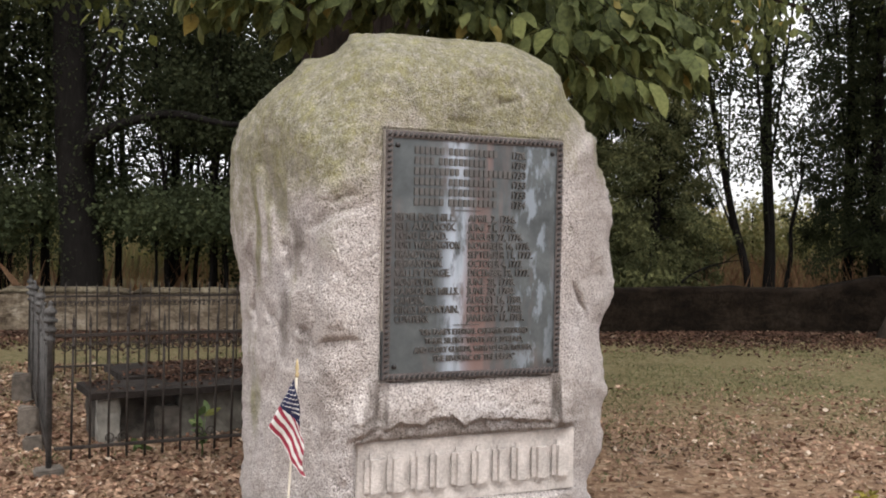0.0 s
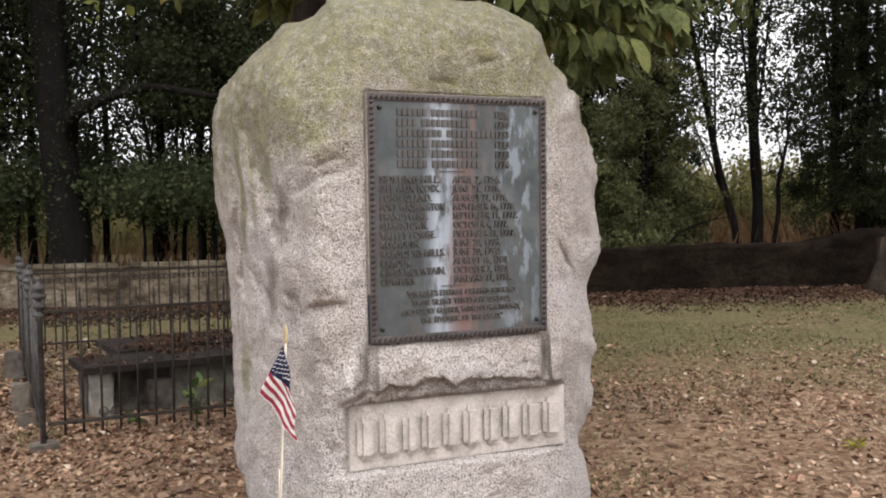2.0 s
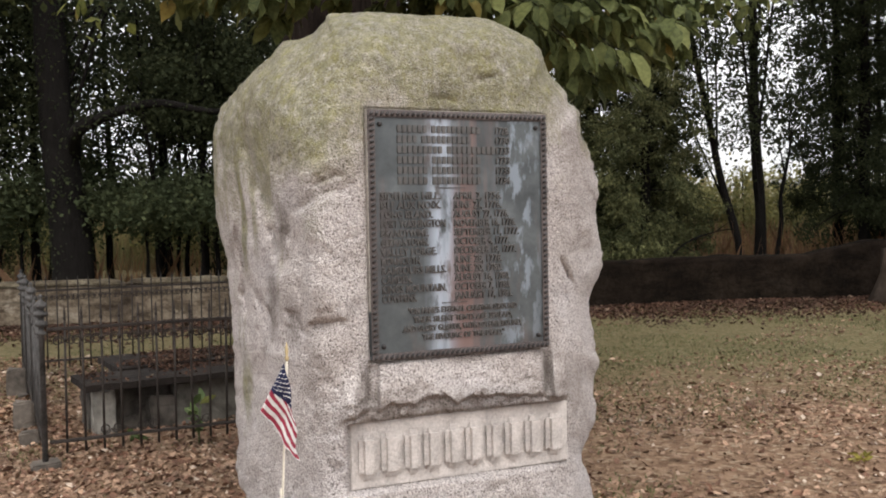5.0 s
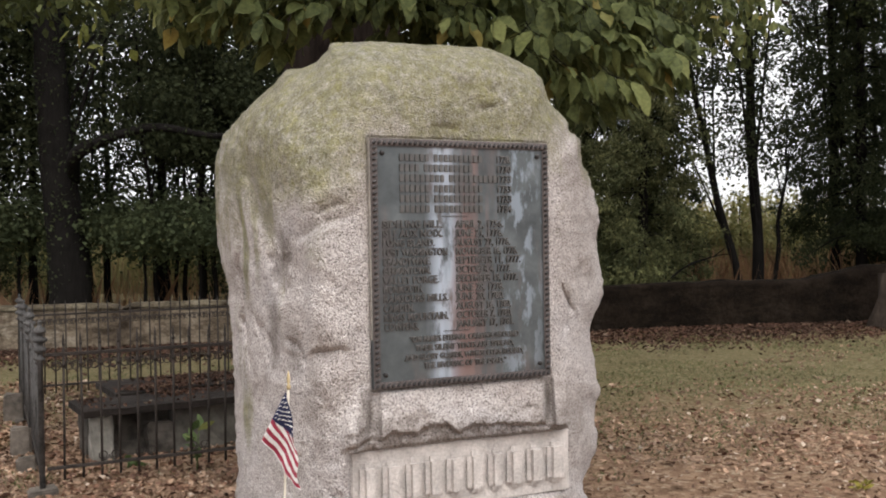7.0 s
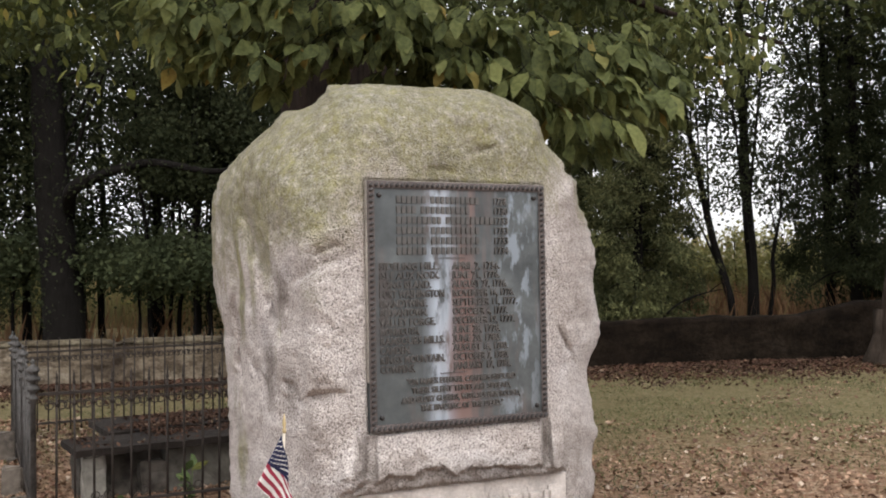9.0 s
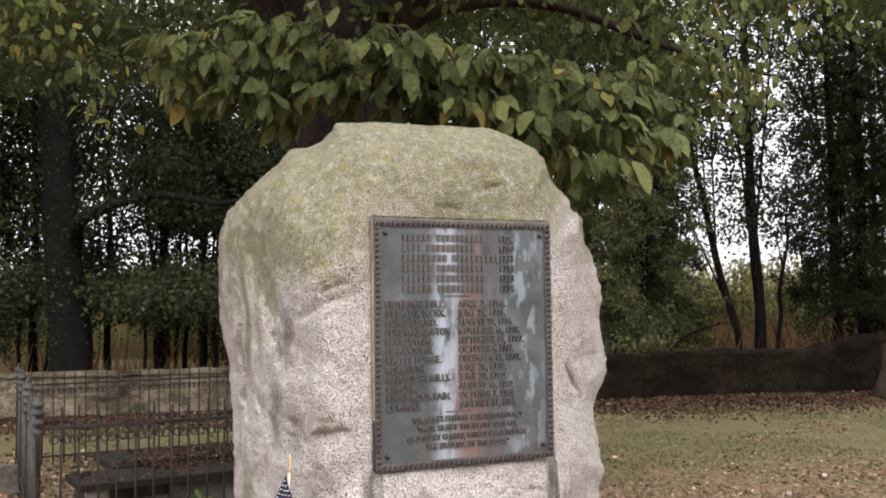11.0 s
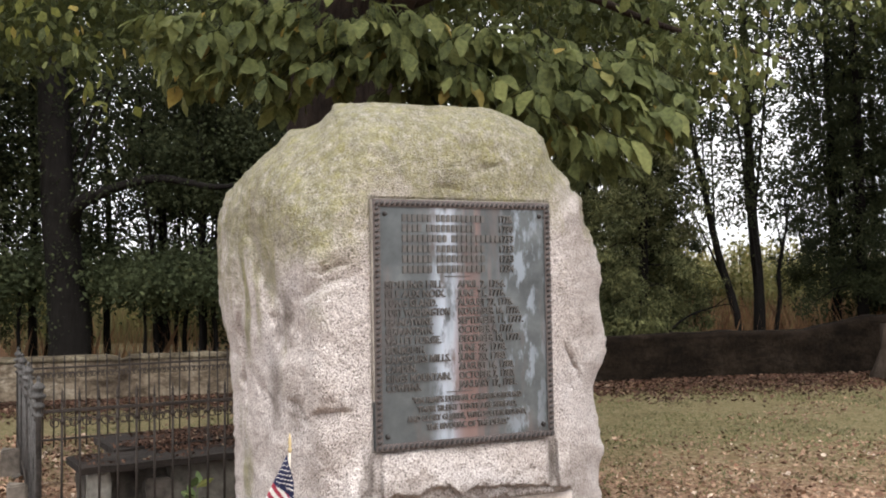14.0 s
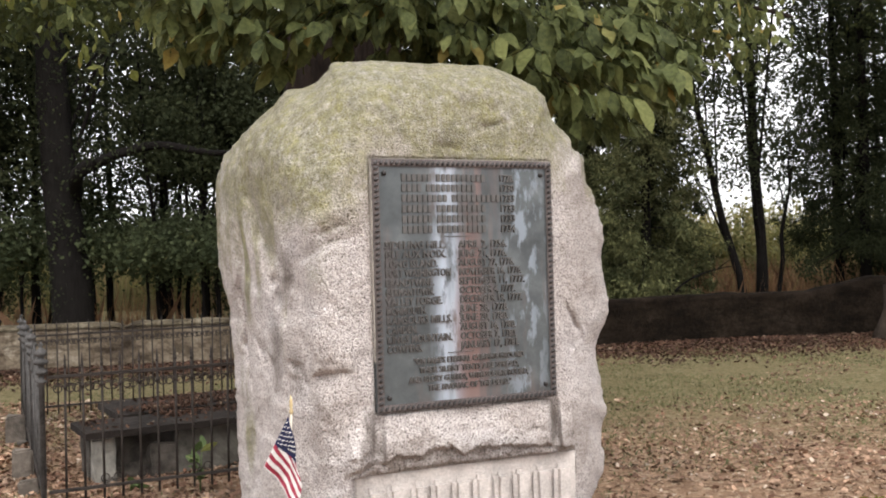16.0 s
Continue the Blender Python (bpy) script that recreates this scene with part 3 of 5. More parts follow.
    def crease(line, width, depth, below=1.0, above=1.0):
        """A tapering crack along a line, its two flanks of different slope."""
        best, along, flank = np.full(len(x), 9.0), np.zeros(len(x)), np.ones(len(x))
        for k, ((x0, z0), (x1, z1)) in enumerate(zip(line, line[1:])):
            dx, dz = x1 - x0, z1 - z0
            t = np.clip(((x - x0 + wavy) * dx + (z - z0 + wavy) * dz) / (dx * dx + dz * dz), 0, 1)
            ox, oz = x - x0 - t * dx + wavy, z - z0 - t * dz + wavy
            gap = np.hypot(ox, oz)
            use = gap < best
            best, along = np.where(use, gap, best), np.where(use, (k + t) / (len(line) - 1), along)
            flank = np.where(use, np.where(dx * oz - dz * ox > 0, above, below), flank)
        taper = np.sin(np.pi * np.clip(along, 0.0, 1.0)) ** 0.6
        return -depth * taper * np.exp(-(best / (width * flank)) ** 1.3) * (0.8 + 0.5 * rough)

    # the long slanting hollow with its sharp edge, the crevice below it and the broken cracks beside it
    swell = swell + crease([(-0.83, 1.90), (-0.695, 1.62), (-0.637, 1.46), (-0.61, 1.34)], 0.020, 0.095, 1.0, 5.0)
    swell = swell + crease([(-0.52, 1.60), (-0.515, 1.36), (-0.505, 1.18), (-0.50, 0.80)], 0.016, 0.038, 2.6, 1.0)
    swell = swell + crease([(-0.56, 1.56), (-0.49, 1.59), (-0.42, 1.625), (-0.31, 1.655)], 0.011, 0.040, 1.0, 3.0)
    swell = swell + crease([(-0.46, 1.655), (-0.42, 1.674), (-0.34, 1.692)], 0.009, 0.030, 1.0, 1.3)
    swell = swell + crease([(-0.50, 1.155), (-0.43, 1.168), (-0.32, 1.182)], 0.013, 0.042, 3.0, 1.0)
    swell = swell + crease([(-0.60, 1.20), (-0.55, 1.185), (-0.50, 1.11)], 0.022, 0.058, 1.5, 1.0)
    swell = swell + crease([(-0.85, 1.36), (-0.78, 1.26), (-0.695, 1.15), (-0.665, 1.02)], 0.018, 0.055, 2.0, 1.0)
    swell = swell + crease([(-0.86, 1.85), (-0.85, 1.60), (-0.845, 1.33)], 0.020, 0.040)
    swell = swell + crease([(-0.87, 1.52), (-0.84, 1.25), (-0.82, 1.03)], 0.018, 0.070)
    swell = swell + crease([(-0.36, 1.46), (-0.31, 1.472), (-0.29, 1.478)], 0.010, 0.016)
    swell = swell + crease([(0.47, 1.38), (0.51, 1.30), (0.54, 1.20)], 0.011, 0.045)
    swell = swell + crease([(0.12, 2.045), (0.18, 2.062), (0.24, 2.085)], 0.013, 0.026)
    swell = swell + crease([(-0.05, 1.99), (0.02, 1.982), (0.08, 1.972)], 0.013, 0.022)
    swell = swell - 0.014 * step(1.02, 1.06, z + wavy) * step(1.16, 1.13, z + wavy) * step(-0.66, -0.60, x) * step(-0.46, -0.50, x)
    swell = swell * (1 - 0.45 * near)
    swell = swell + under * (0.026 + 0.018 * facets + 0.018 * rough)
    swell = swell * (1 - 0.85 * strip) + (-0.004 + 0.004 * rough) * recess - swell * recess
    climb = np.clip((z - 0.788) / band, 0, 1) ** 0.8
    chipped = -0.020 + (np.maximum(swell, 0.02) + 0.020) * climb + (0.020 * facets + 0.016 * rough + 0.010 * grain) * np.sin(np.pi * climb)
    swell = swell * (1 - broken) + chipped * broken
    swell = swell * (1 - panel) + panel * (-0.022 + 0.004 * rough)
    y = y - swell * (1 - s ** 24)
    deep = 0.14 * s ** 14 + 0.05 * s ** 60
    x, z = x + xa * deep / 4.0, z + (za - 1.6) * deep / 4.0
    y = y + deep
    edge = (s ** 10) * (0.006 * rough + 0.004 * facets + 0.006 * grain)
    verts = np.stack([x + edge * np.sign(x - cx), y, z + 0.6 * edge * np.sign(z - cz) * (z > 1.5)], 1)
    rim = verts[-N:]
    back = []
    for k in (0.985, 0.95, 0.88, 0.78, 0.62, 0.4, 0.15):
        q = rim.copy()
        q[:, 0] = cx + (rim[:, 0] - cx) * k
        q[:, 2] = cz + (rim[:, 2] - cz) * k
        far = 4.42 + 0.35 * q[:, 0]
        q[:, 1] = rim[:, 1] + (np.maximum(far, rim[:, 1] + 0.1) - rim[:, 1]) * (1 - k ** 5) ** 0.6 + 0.03 * lumps[-N:]
        back.append(q)
    allv = np.concatenate([verts] + back)
    R = len(rings) + len(back)
    i = np.arange(N)
    j = (i + 1) % N
    faces = np.concatenate([np.stack([r * N + i, r * N + j, (r + 1) * N + j, (r + 1) * N + i], 1) for r in range(R - 1)])
    faces = faces.tolist() + [list(range(N))[::-1], [(R - 1) * N + k for k in range(N)]]
    me = bpy.data.meshes.new("boulder")
    me.from_pydata(allv.tolist(), [], faces)
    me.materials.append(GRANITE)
    for p in me.polygons:
        p.use_smooth = True
    me.validate()
    stone = thing("granite_monument", Matrix.Identity(4), "rough grey granite memorial boulder with yellow-green lichen", "monument")
    ob = new("boulder", me)
    ob.parent = stone
    return stone


monument = build_monument()


def raised_bar(bm, u0, u1, z0, z1, y0, y1, bev):
    box(bm, (u0, y0, z0), (u1, y1, z1), bev)


def build_name_panel():
    bm = bmesh.new()
    box(bm, (-0.462, 0.010, 0.545), (0.464, 0.05, 0.79), 0.004)
    part("name_panel", bm, LETTER, monument, "pale dressed granite panel").matrix_basis = FACE
    widths = [0.072, 0.078, 0.062, 0.072, 0.07, 0.074, 0.066, 0.074, 0.076, 0.084]
    u = -0.435
    for w in widths:
        bm = bmesh.new()
        raised_bar(bm, u, u + w, 0.588, 0.748, -0.024, 0.02, 0.019)
        ob = part("raised_bar", bm, LETTER, monument, "worn raised granite bar")
        ob.matrix_basis = FACE
        u += w + 0.016


build_name_panel()


# ---- bronze tablet ----
def text_mesh(body, size, depth):
    cu = bpy.data.curves.new("lettering", "FONT")
    cu.body, cu.size, cu.extrude, cu.offset = body, size, depth, 0.0006
    cu.resolution_u = 2
    ob = bpy.data.objects.new("lettering", cu)
    scene.collection.objects.link(ob)
    dg = bpy.context.evaluated_depsgraph_get()
    me = bpy.data.meshes.new_from_object(ob.evaluated_get(dg))
    bpy.data.objects.remove(ob)
    bpy.data.curves.remove(cu)
    return me


def build_tablet():
    w, h = 0.742, 0.912
    z0 = 1.475
    tab = thing("bronze_tablet", FACE @ pose(-0.0135, -0.014, z0), "weathered dark bronze memorial tablet with raised lettering", "plaque")
    bm = bmesh.new()
    box(bm, (-w / 2, -0.016, -h / 2), (w / 2, 0.012, h / 2), 0.003)
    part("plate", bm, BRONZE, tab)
    for a, b, c, d in ((-w / 2, w / 2, h / 2 - 0.026, h / 2), (-w / 2, w / 2, -h / 2, -h / 2 + 0.026), (-w / 2, -w / 2 + 0.026, -h / 2 + 0.026, h / 2 - 0.026), (w / 2 - 0.026, w / 2, -h / 2 + 0.026, h / 2 - 0.026)):
        bm = bmesh.new()
        box(bm, (a, -0.026, c), (b, -0.0165, d), 0.004)
        part("border", bm, BRONZE_RIM, tab, "beaded moulding")
    for a, b, c, d in ((-w / 2 - 0.0035, -w / 2 - 0.0005, -h / 2 + 0.18, h / 2 + 0.0035), (-w / 2, w / 2 + 0.003, h / 2 + 0.0005, h / 2 + 0.0035)):
        bm = bmesh.new()
        box(bm, (a, -0.018, c), (b, 0.01, d), 0.001)
        part("edge_fillet", bm, FILLET, tab, "thin pale strip along the edge")
    # rope-like beads along the border, set aslant
    bm = bmesh.new()
    bmesh.ops.create_icosphere(bm, subdivisions=1, radius=1)
    bead = mesh_from("bead", bm, BRONZE_EDGE)
    nx, nz = 36, 44
    for k in range(nx):
        u = -w / 2 + 0.013 + (w - 0.026) * k / (nx - 1)
        for z in (h / 2 - 0.013, -h / 2 + 0.013):
            shared("bead", bead, pose(u, -0.026, z, 0, 35, 0) @ Matrix.Diagonal((0.0068, 0.009, 0.0125, 1)), tab)
    for k in range(1, nz - 1):
        z = -h / 2 + 0.013 + (h - 0.026) * k / (nz - 1)
        for u in (-w / 2 + 0.013, w / 2 - 0.013):
            shared("bead", bead, pose(u, -0.026, z, 0, 55, 0) @ Matrix.Diagonal((0.0068, 0.009, 0.0125, 1)), tab)
    bm = bmesh.new()
    turned(bm, [(0.0005, 0), (0.005, 0.0008), (0.008, 0.004), (0.0095, 0.009), (0.0095, 0.012)], 14)
    bolt = mesh_from("bolt", bm, BRONZE_EDGE)
    for u in (-0.325, 0.325):
        for z in (-0.405, 0.405):
            shared("bolt", bolt, pose(u, -0.0285, z, -90, 0, 0), tab)

    def line(body, u, z, size, width):
        me = text_mesh(body, size, 0.0058)
        me.materials.append(LETTERING)
        xs = [v.co.x for v in me.vertices]
        k = width / (max(xs) - min(xs))
        ob = new("lettering", me)
        ob.parent = tab
        ob.matrix_basis = pose(u, -0.0185, z, 90, 0, 0) @ Matrix.Diagonal((k, 1, 1, 1))

    def bar(u0, u1, z, hh, name="bar"):
        bm = bmesh.new()
        box(bm, (u0, -0.0225, z), (u1, -0.015, z + hh), 0.0015)
        part(name, bm, LETTERING, tab)

    s = 0.039
    # the six lines of names are kept as plain bars, word by word
    bm = bmesh.new()
    box(bm, (0, -0.0225, 0), (0.0155, -0.015, 0.0265), 0.0015)
    block = mesh_from("bar", bm, LETTERING)
    names = [(6, 10), (4, 10), (9, 10), (6, 10), (6, 10), (6, 10)]
    for k, (a, b) in enumerate(names):
        for j in range(a + b):
            shared("bar", block, pose(-0.258 + 0.0205 * (j + (0.8 if j >= a else 0)), 0, 0.377 - 0.0380 * k), tab)
    for k, body in enumerate(("1728.", "1730", "1733", "1733", "1733", "1734")):
        line(body, 0.142, 0.377 - 0.0380 * k, s, 0.058)
    bar(-0.09, 0.02, 0.172, 0.003, "rule")
    bar(-0.09, 0.02, -0.258, 0.003, "rule")
    left = ["SIDELING HILL.", "ISLE AUX NOIX.", "LONG ISLAND.", "FORT WASHINGTON", "BRANDYWINE.", "GERMANTOWN.", "VALLEY FORGE.", "MONMOUTH.", "RAMSOURS MILLS.", "CAMDEN.", "KINGS MOUNTAIN.", "COWPENS."]
    right = ["APRIL 2, 1756.", "JUNE 21, 1776.", "AUGUST 27, 1776.", "NOVEMBER 16, 1776.", "SEPTEMBER 11, 1777.", "OCTOBER 4, 1777.", "DECEMBER 19, 1777.", "JUNE 28, 1778.", "JUNE 20, 1780.", "AUGUST 16, 1780.", "OCTOBER 7, 1780.", "JANUARY 17, 1781."]
    for k, (a, b) in enumerate(zip(left, right)):
        z = 0.131 - 0.0342 * k
        line(a, -0.330, z, s, 0.0172 * len(a))
        line(b, -0.035, z, s, 0.0146 * len(b))
    verse = ["\"ON FAME'S ETERNAL CAMPING GROUND", "THEIR SILENT TENTS ARE SPREAD,", "AND GLORY GUARDS, WITH SOLEMN ROUND,", "THE BIVOUAC OF THE DEAD.\""]
    for k, body in enumerate(verse):
        wd = 0.0138 * len(body)
        line(body, -0.02 - wd / 2 + 0.02, -0.292 - 0.0330 * k, 0.031, wd)


build_tablet()


# ---- small flag on a stick ----
def build_flag():
    fx, fy = -0.560, 3.27
    flag = thing("grave_flag", pose(fx, fy, 0), "small drooping striped flag on a thin wooden stick", "flag")
    top, low = Vector((0.016, 0, 1.055)), Vector((-0.045, 0, -0.08))
    bm = bmesh.new()
    tube(bm, [low, low.lerp(top, 0.5), top], [0.0042, 0.0042, 0.0042], 8)
    part("stick", bm, STICK, flag)
    bm = bmesh.new()
    prof = [(0.004, -0.005), (0.007, 0.0), (0.0075, 0.008), (0.004, 0.014), (0.0065, 0.026), (0.005, 0.042), (0.001, 0.062)]
    turned(bm, prof, 10, (top.x, 0, top.z - 0.002))
    part("spear_tip", bm, GOLD, flag, "faded gold spear tip")
    bm = bmesh.new()
    tube(bm, [(-0.024, 0.012, -0.08), (-0.022, 0.010, 0.25), (-0.016, 0.006, 0.60)], [0.0036, 0.0036, 0.0036], 8)
    part("stake", bm, STICK, flag, "thin white support stake")
    k = 0.000811

    def cloth_point(h, v):
        A, B, C, D = Vector((303, 145)), Vector((205, 345)), Vector((362, 553)), Vector((338, 330))
        p = A.lerp(B, h ** 0.9).lerp(D.lerp(C, h), v)
        y = -0.012 - 0.022 * math.sin(v * 7.5 + h * 2.0) * (0.35 + 0.65 * h) - 0.02 * h
        z = 1.045 - (p.y - 145) * k
        x = 0.008 + (p.x - 303) * k + 0.006 * math.sin(h * 9 + v * 4) * v
        return Vector((x, y, z - 0.012 * abs(math.sin(v * 12)) * h * v)), p

    n, w = 52, 26
    bm = bmesh.new()
    grid = [[None] * (w + 1) for i in range(n + 1)]
    plan = {}
    for i in range(n + 1):
        for j in range(w + 1):
            co, p = cloth_point(i / n, j / w)
            grid[i][j] = bm.verts.new(co)
            plan[(i, j)] = p
    for i in range(n):
        for j in range(w):
            f = bm.faces.new((grid[i][j], grid[i][j + 1], grid[i + 1][j + 1], grid[i + 1][j]))
            f.smooth = True
            p = plan[(i, j)]
            if p.y < 268 + (p.x - 265) * 0.95:
                f.material_index = 2
            else:
                f.material_index = 1 if int(((i + 0.5) / n - 0.10) / 0.098) % 2 else 0
    bmesh.ops.solidify(bm, geom=bm.faces[:], thickness=0.0012)
    cloth = part("cloth", bm, [CLOTH_RED, CLOTH_WHITE, CLOTH_BLUE], flag, "red and white stripes with a dark blue field")
    bm = bmesh.new()
    bmesh.ops.create_circle(bm, cap_ends=True, radius=0.0021, segments=6)
    star = mesh_from("star", bm, CLOTH_WHITE)
    for i in range(2, n - 8, 2):
        for j in range((i // 2) % 2 + 1, w - 1, 3):
            co, p = cloth_point(i / n, j / w)
            if p.y < 252 + (p.x - 265) * 0.95:
                shared("star", star, Matrix.Translation(co + Vector((0, -0.0045, 0))) @ pose(0, 0, 0, 90, 0, 0), cloth)


build_flag()


# ---- iron grave fence ----
FENCE_ANGLE = 27.0
FENCE = pose(-2.567, 5.979, 0, 0, 0, FENCE_ANGLE)
LONG, DEEP = 3.6, 3.95


def picket_mesh(mat):
    bm = bmesh.new()
    tube(bm, [(0, 0, 0.07), (0, 0, 0.5), (0, 0, 0.955)], [0.0084] * 3, 6)
    turned(bm, [(0.0085, 0.93), (0.0115, 0.942), (0.0065, 0.952), (0.0085, 0.970), (0.0015, 1.02)], 6)
    turned(bm, [(0.009, 0.79), (0.014, 0.805), (0.009, 0.82)], 6)
    return mesh_from("picket", bm, mat)


def scroll_mesh():
    """A pair of small C-scrolls under the top rail."""
    bm = bmesh.new()
    for sgn in (-1, 1):
        pts = []
        for k in range(22):
            a = k / 21 * 1.55 * 2 * math.pi
            r = 0.034 - 0.018 * k / 21
            pts.append((sgn * (0.036 - r * math.cos(a)), 0, 0.799 + r * math.sin(a)))
        tube(bm, pts, [0.0042] * len(pts), 5)
    return mesh_from("scroll", bm, IRON)


PICKET, PICKET_PALE, SCROLL = picket_mesh(IRON), picket_mesh(IRON_PALE), scroll_mesh()


fence = thing("grave_fence", FENCE, "rusty wrought iron grave fence with spear pickets and scrolls", "iron fence")


def build_fence_side(m, length, gap, upright=None):
    for z, t, name in ((0.875, 0.010, "top_rail"), (0.15, 0.010, "bottom_rail")):
        bm = bmesh.new()
        box(bm, (0.03, -0.015, z - t), (length - 0.03, 0.015, z + t), 0.003)
        part(name, bm, IRON, fence).matrix_basis = m
    n = int(length / gap)
    for k in range(1, n):
        x = 0.017 + (length - 0.034) * k / n
        shared("picket", upright or PICKET, m @ pose(x, 0, 0, random.uniform(-0.6, 0.6), random.uniform(-0.7, 0.7), 0), fence)
        shared("scroll", SCROLL, m @ pose(x, 0.0, 0.0), fence)


def fence_post(m, mat=IRON):
    bm = bmesh.new()
    turned(bm, [(0.018, 0.0), (0.017, 0.838), (0.030, 0.845), (0.030, 0.860), (0.017, 0.866), (0.017, 0.893), (0.035, 0.900), (0.039, 0.912), (0.035, 0.926), (0.019, 0.932),
                (0.019, 0.955), (0.041, 0.962), (0.046, 0.974), (0.041, 0.986), (0.020, 0.993), (0.020, 1.010), (0.036, 1.018), (0.039, 1.030), (0.033, 1.046), (0.015, 1.060),
                (0.011, 1.075), (0.017, 1.085), (0.003, 1.103)], 16)
    post = part("post", bm, mat, fence, "turned iron post")
    post.matrix_basis = m
    bm = bmesh.new()
    box(bm, (-0.085, -0.085, -0.08), (0.085, 0.085, 0.03), 0.012, 0.008, 4)
    part("footing", bm, BASE_STONE, post, "grey stone footing")


SKEW = 0.075
build_fence_side(pose(0, 0, 0), LONG, 0.1155)
for k in (3, 5, 8):
    shared("scroll", SCROLL, pose(0.116 * k + 0.06, 0, 1.0, 180, 0, 0), fence)
build_fence_side(pose(SKEW, DEEP, 0), LONG, 0.103)
build_fence_side(pose(0, 0, 0, 0, 0, 88.9), DEEP, 0.130, PICKET_PALE)
build_fence_side(pose(LONG, 0, 0, 0, 0, 88.9), DEEP, 0.130)
for a, b in ((0, 0), (LONG, 0), (SKEW, DEEP), (LONG + SKEW, DEEP), (SKEW * 0.38, 1.5), (SKEW * 0.7, 2.75)):
    fence_post(pose(a, b, 0), IRON if a > 1 else IRON_PALE)


# ---- box tomb inside the fence ----
TOMB_ANGLE = 31.7


def build_tomb():
    t = thing("box_tomb", pose(-2.56, 6.80, -0.03, 0, 0, TOMB_ANGLE), "low box tomb with a dark ledger slab and crumbling pale sides", "tomb")
    L, Wd = 2.1, 1.25
    # two ledger slabs side by side, the farther one a little higher
    for v0, v1, u0, z in ((-0.06, 0.545, -0.06, 0.412), (0.553, Wd + 0.06, 0.30, 0.430)):
        bm = bmesh.new()
        bmesh.ops.create_grid(bm, x_segments=60, y_segments=20, size=1)
        for v in bm.verts:
            v.co = Vector(((u0 + L + 0.06) / 2 + v.co.x * (L + 0.06 - u0) / 2, (v0 + v1) / 2 + v.co.y * (v1 - v0) / 2, z))
        r = bmesh.ops.extrude_face_region(bm, geom=bm.faces[:])
        for v in [g for g in r["geom"] if isinstance(g, bmesh.types.BMVert)]:
            v.co.z -= 0.05
        for v in bm.verts:
            v.co += noise.noise_vector(v.co * 4) * 0.010 + noise.noise_vector(v.co * 17) * 0.006
        bmesh.ops.recalc_face_normals(bm, faces=bm.faces[:])
        part("ledger_slab", bm, TOMB_TOP, t, "dark weathered ledger slab")
    rnd = random.Random(5)
    x = 0.0
    k = 0
    widths = [0.17, 0.24, 0.19, 0.52]
    heights = [0.36, 0.13, 0.27, 0.36]
    while x < L:
        w = widths[k] if k < 4 else rnd.uniform(0.35, 0.55)
        w = min(w, L - x)
        bm = bmesh.new()
        h = heights[k] if k < 4 else 0.36
        box(bm, (x + 0.004, 0.0 + (0.13 if k == 1 else 0.04 * (k % 3 == 0) * (k > 0)), -0.05), (x + w - 0.004, 0.16, h), 0.015, 0.012, k)
        bmesh.ops.subdivide_edges(bm, edges=bm.edges[:], cuts=3, use_grid_fill=True)
        for v in bm.verts:
            v.co += noise.noise_vector(v.co * 9 + Vector((k, 0, 0))) * 0.026
        part("side_stone", bm, (TOMB_SIDE, TOMB_DARK, TOMB_DARK, TOMB_GREY)[min(k, 3)], t, "crumbling limewashed side stone" if k == 0 else "")
        x += w
        k += 1
    for y0 in (0.16,):
        bm = bmesh.new()
        box(bm, (0, y0 + 0.004, -0.05), (0.16, y0 + 0.36, 0.355), 0.015, 0.012, 9)
        bmesh.ops.subdivide_edges(bm, edges=bm.edges[:], cuts=3, use_grid_fill=True)
        for v in bm.verts:
            v.co += noise.noise_vector(v.co * 9) * 0.015
        part("end_stone", bm, TOMB_DARK, t)
    bm = bmesh.new()
    box(bm, (0.18, 0.18, -0.05), (L - 0.05, 0.52, 0.35), 0.01)
    part("core", bm, TOMB_DARK, t)
    bm = bmesh.new()
    box(bm, (0.36, 0.56, -0.05), (L - 0.05, Wd - 0.02, 0.37), 0.02, 0.012, 12)
    part("core", bm, TOMB_DARK, t)


build_tomb()


def standing_stone(x, y, w, h, turn):
    bm = bmesh.new()
    box(bm, (-w / 2, -w * 0.4, -0.08), (w / 2, w * 0.4, h), 0.015, 0.012, int(x * 10))
    bmesh.ops.subdivide_edges(bm, edges=bm.edges[:], cuts=2, use_grid_fill=True)
    for v in bm.verts:
        v.co += noise.noise_vector(v.co * 8) * 0.012
    ob = part("footing_stone", bm, BASE_STONE)
    ob.matrix_world = pose(x, y, 0, 0, 0, turn)
    tagged(ob, "short squared grey stone beside the fence", "stone", "stones beside the fence")


standing_stone(-3.23, 7.16, 0.15, 0.20, 27)
standing_stone(-2.95, 6.62, 0.13, 0.10, 27)
standing_stone(-3.92, 8.56, 0.17, 0.24, 27)


# ---- trees ----
def crown_points(rng, clumps, per, centre, spread, sigma, hollow=0.0):
    c = rng.normal(0, 1, (clumps, 3))
    c /= np.linalg.norm(c, axis=1)[:, None]
    c *= rng.uniform(hollow, 1, clumps)[:, None] ** 0.5
    c = np.array(centre) + c * np.array(spread)
    p = np.repeat(c, per, 0) + rng.normal(0, 1, (clumps * per, 3)) * np.array(sigma)
    return p, c


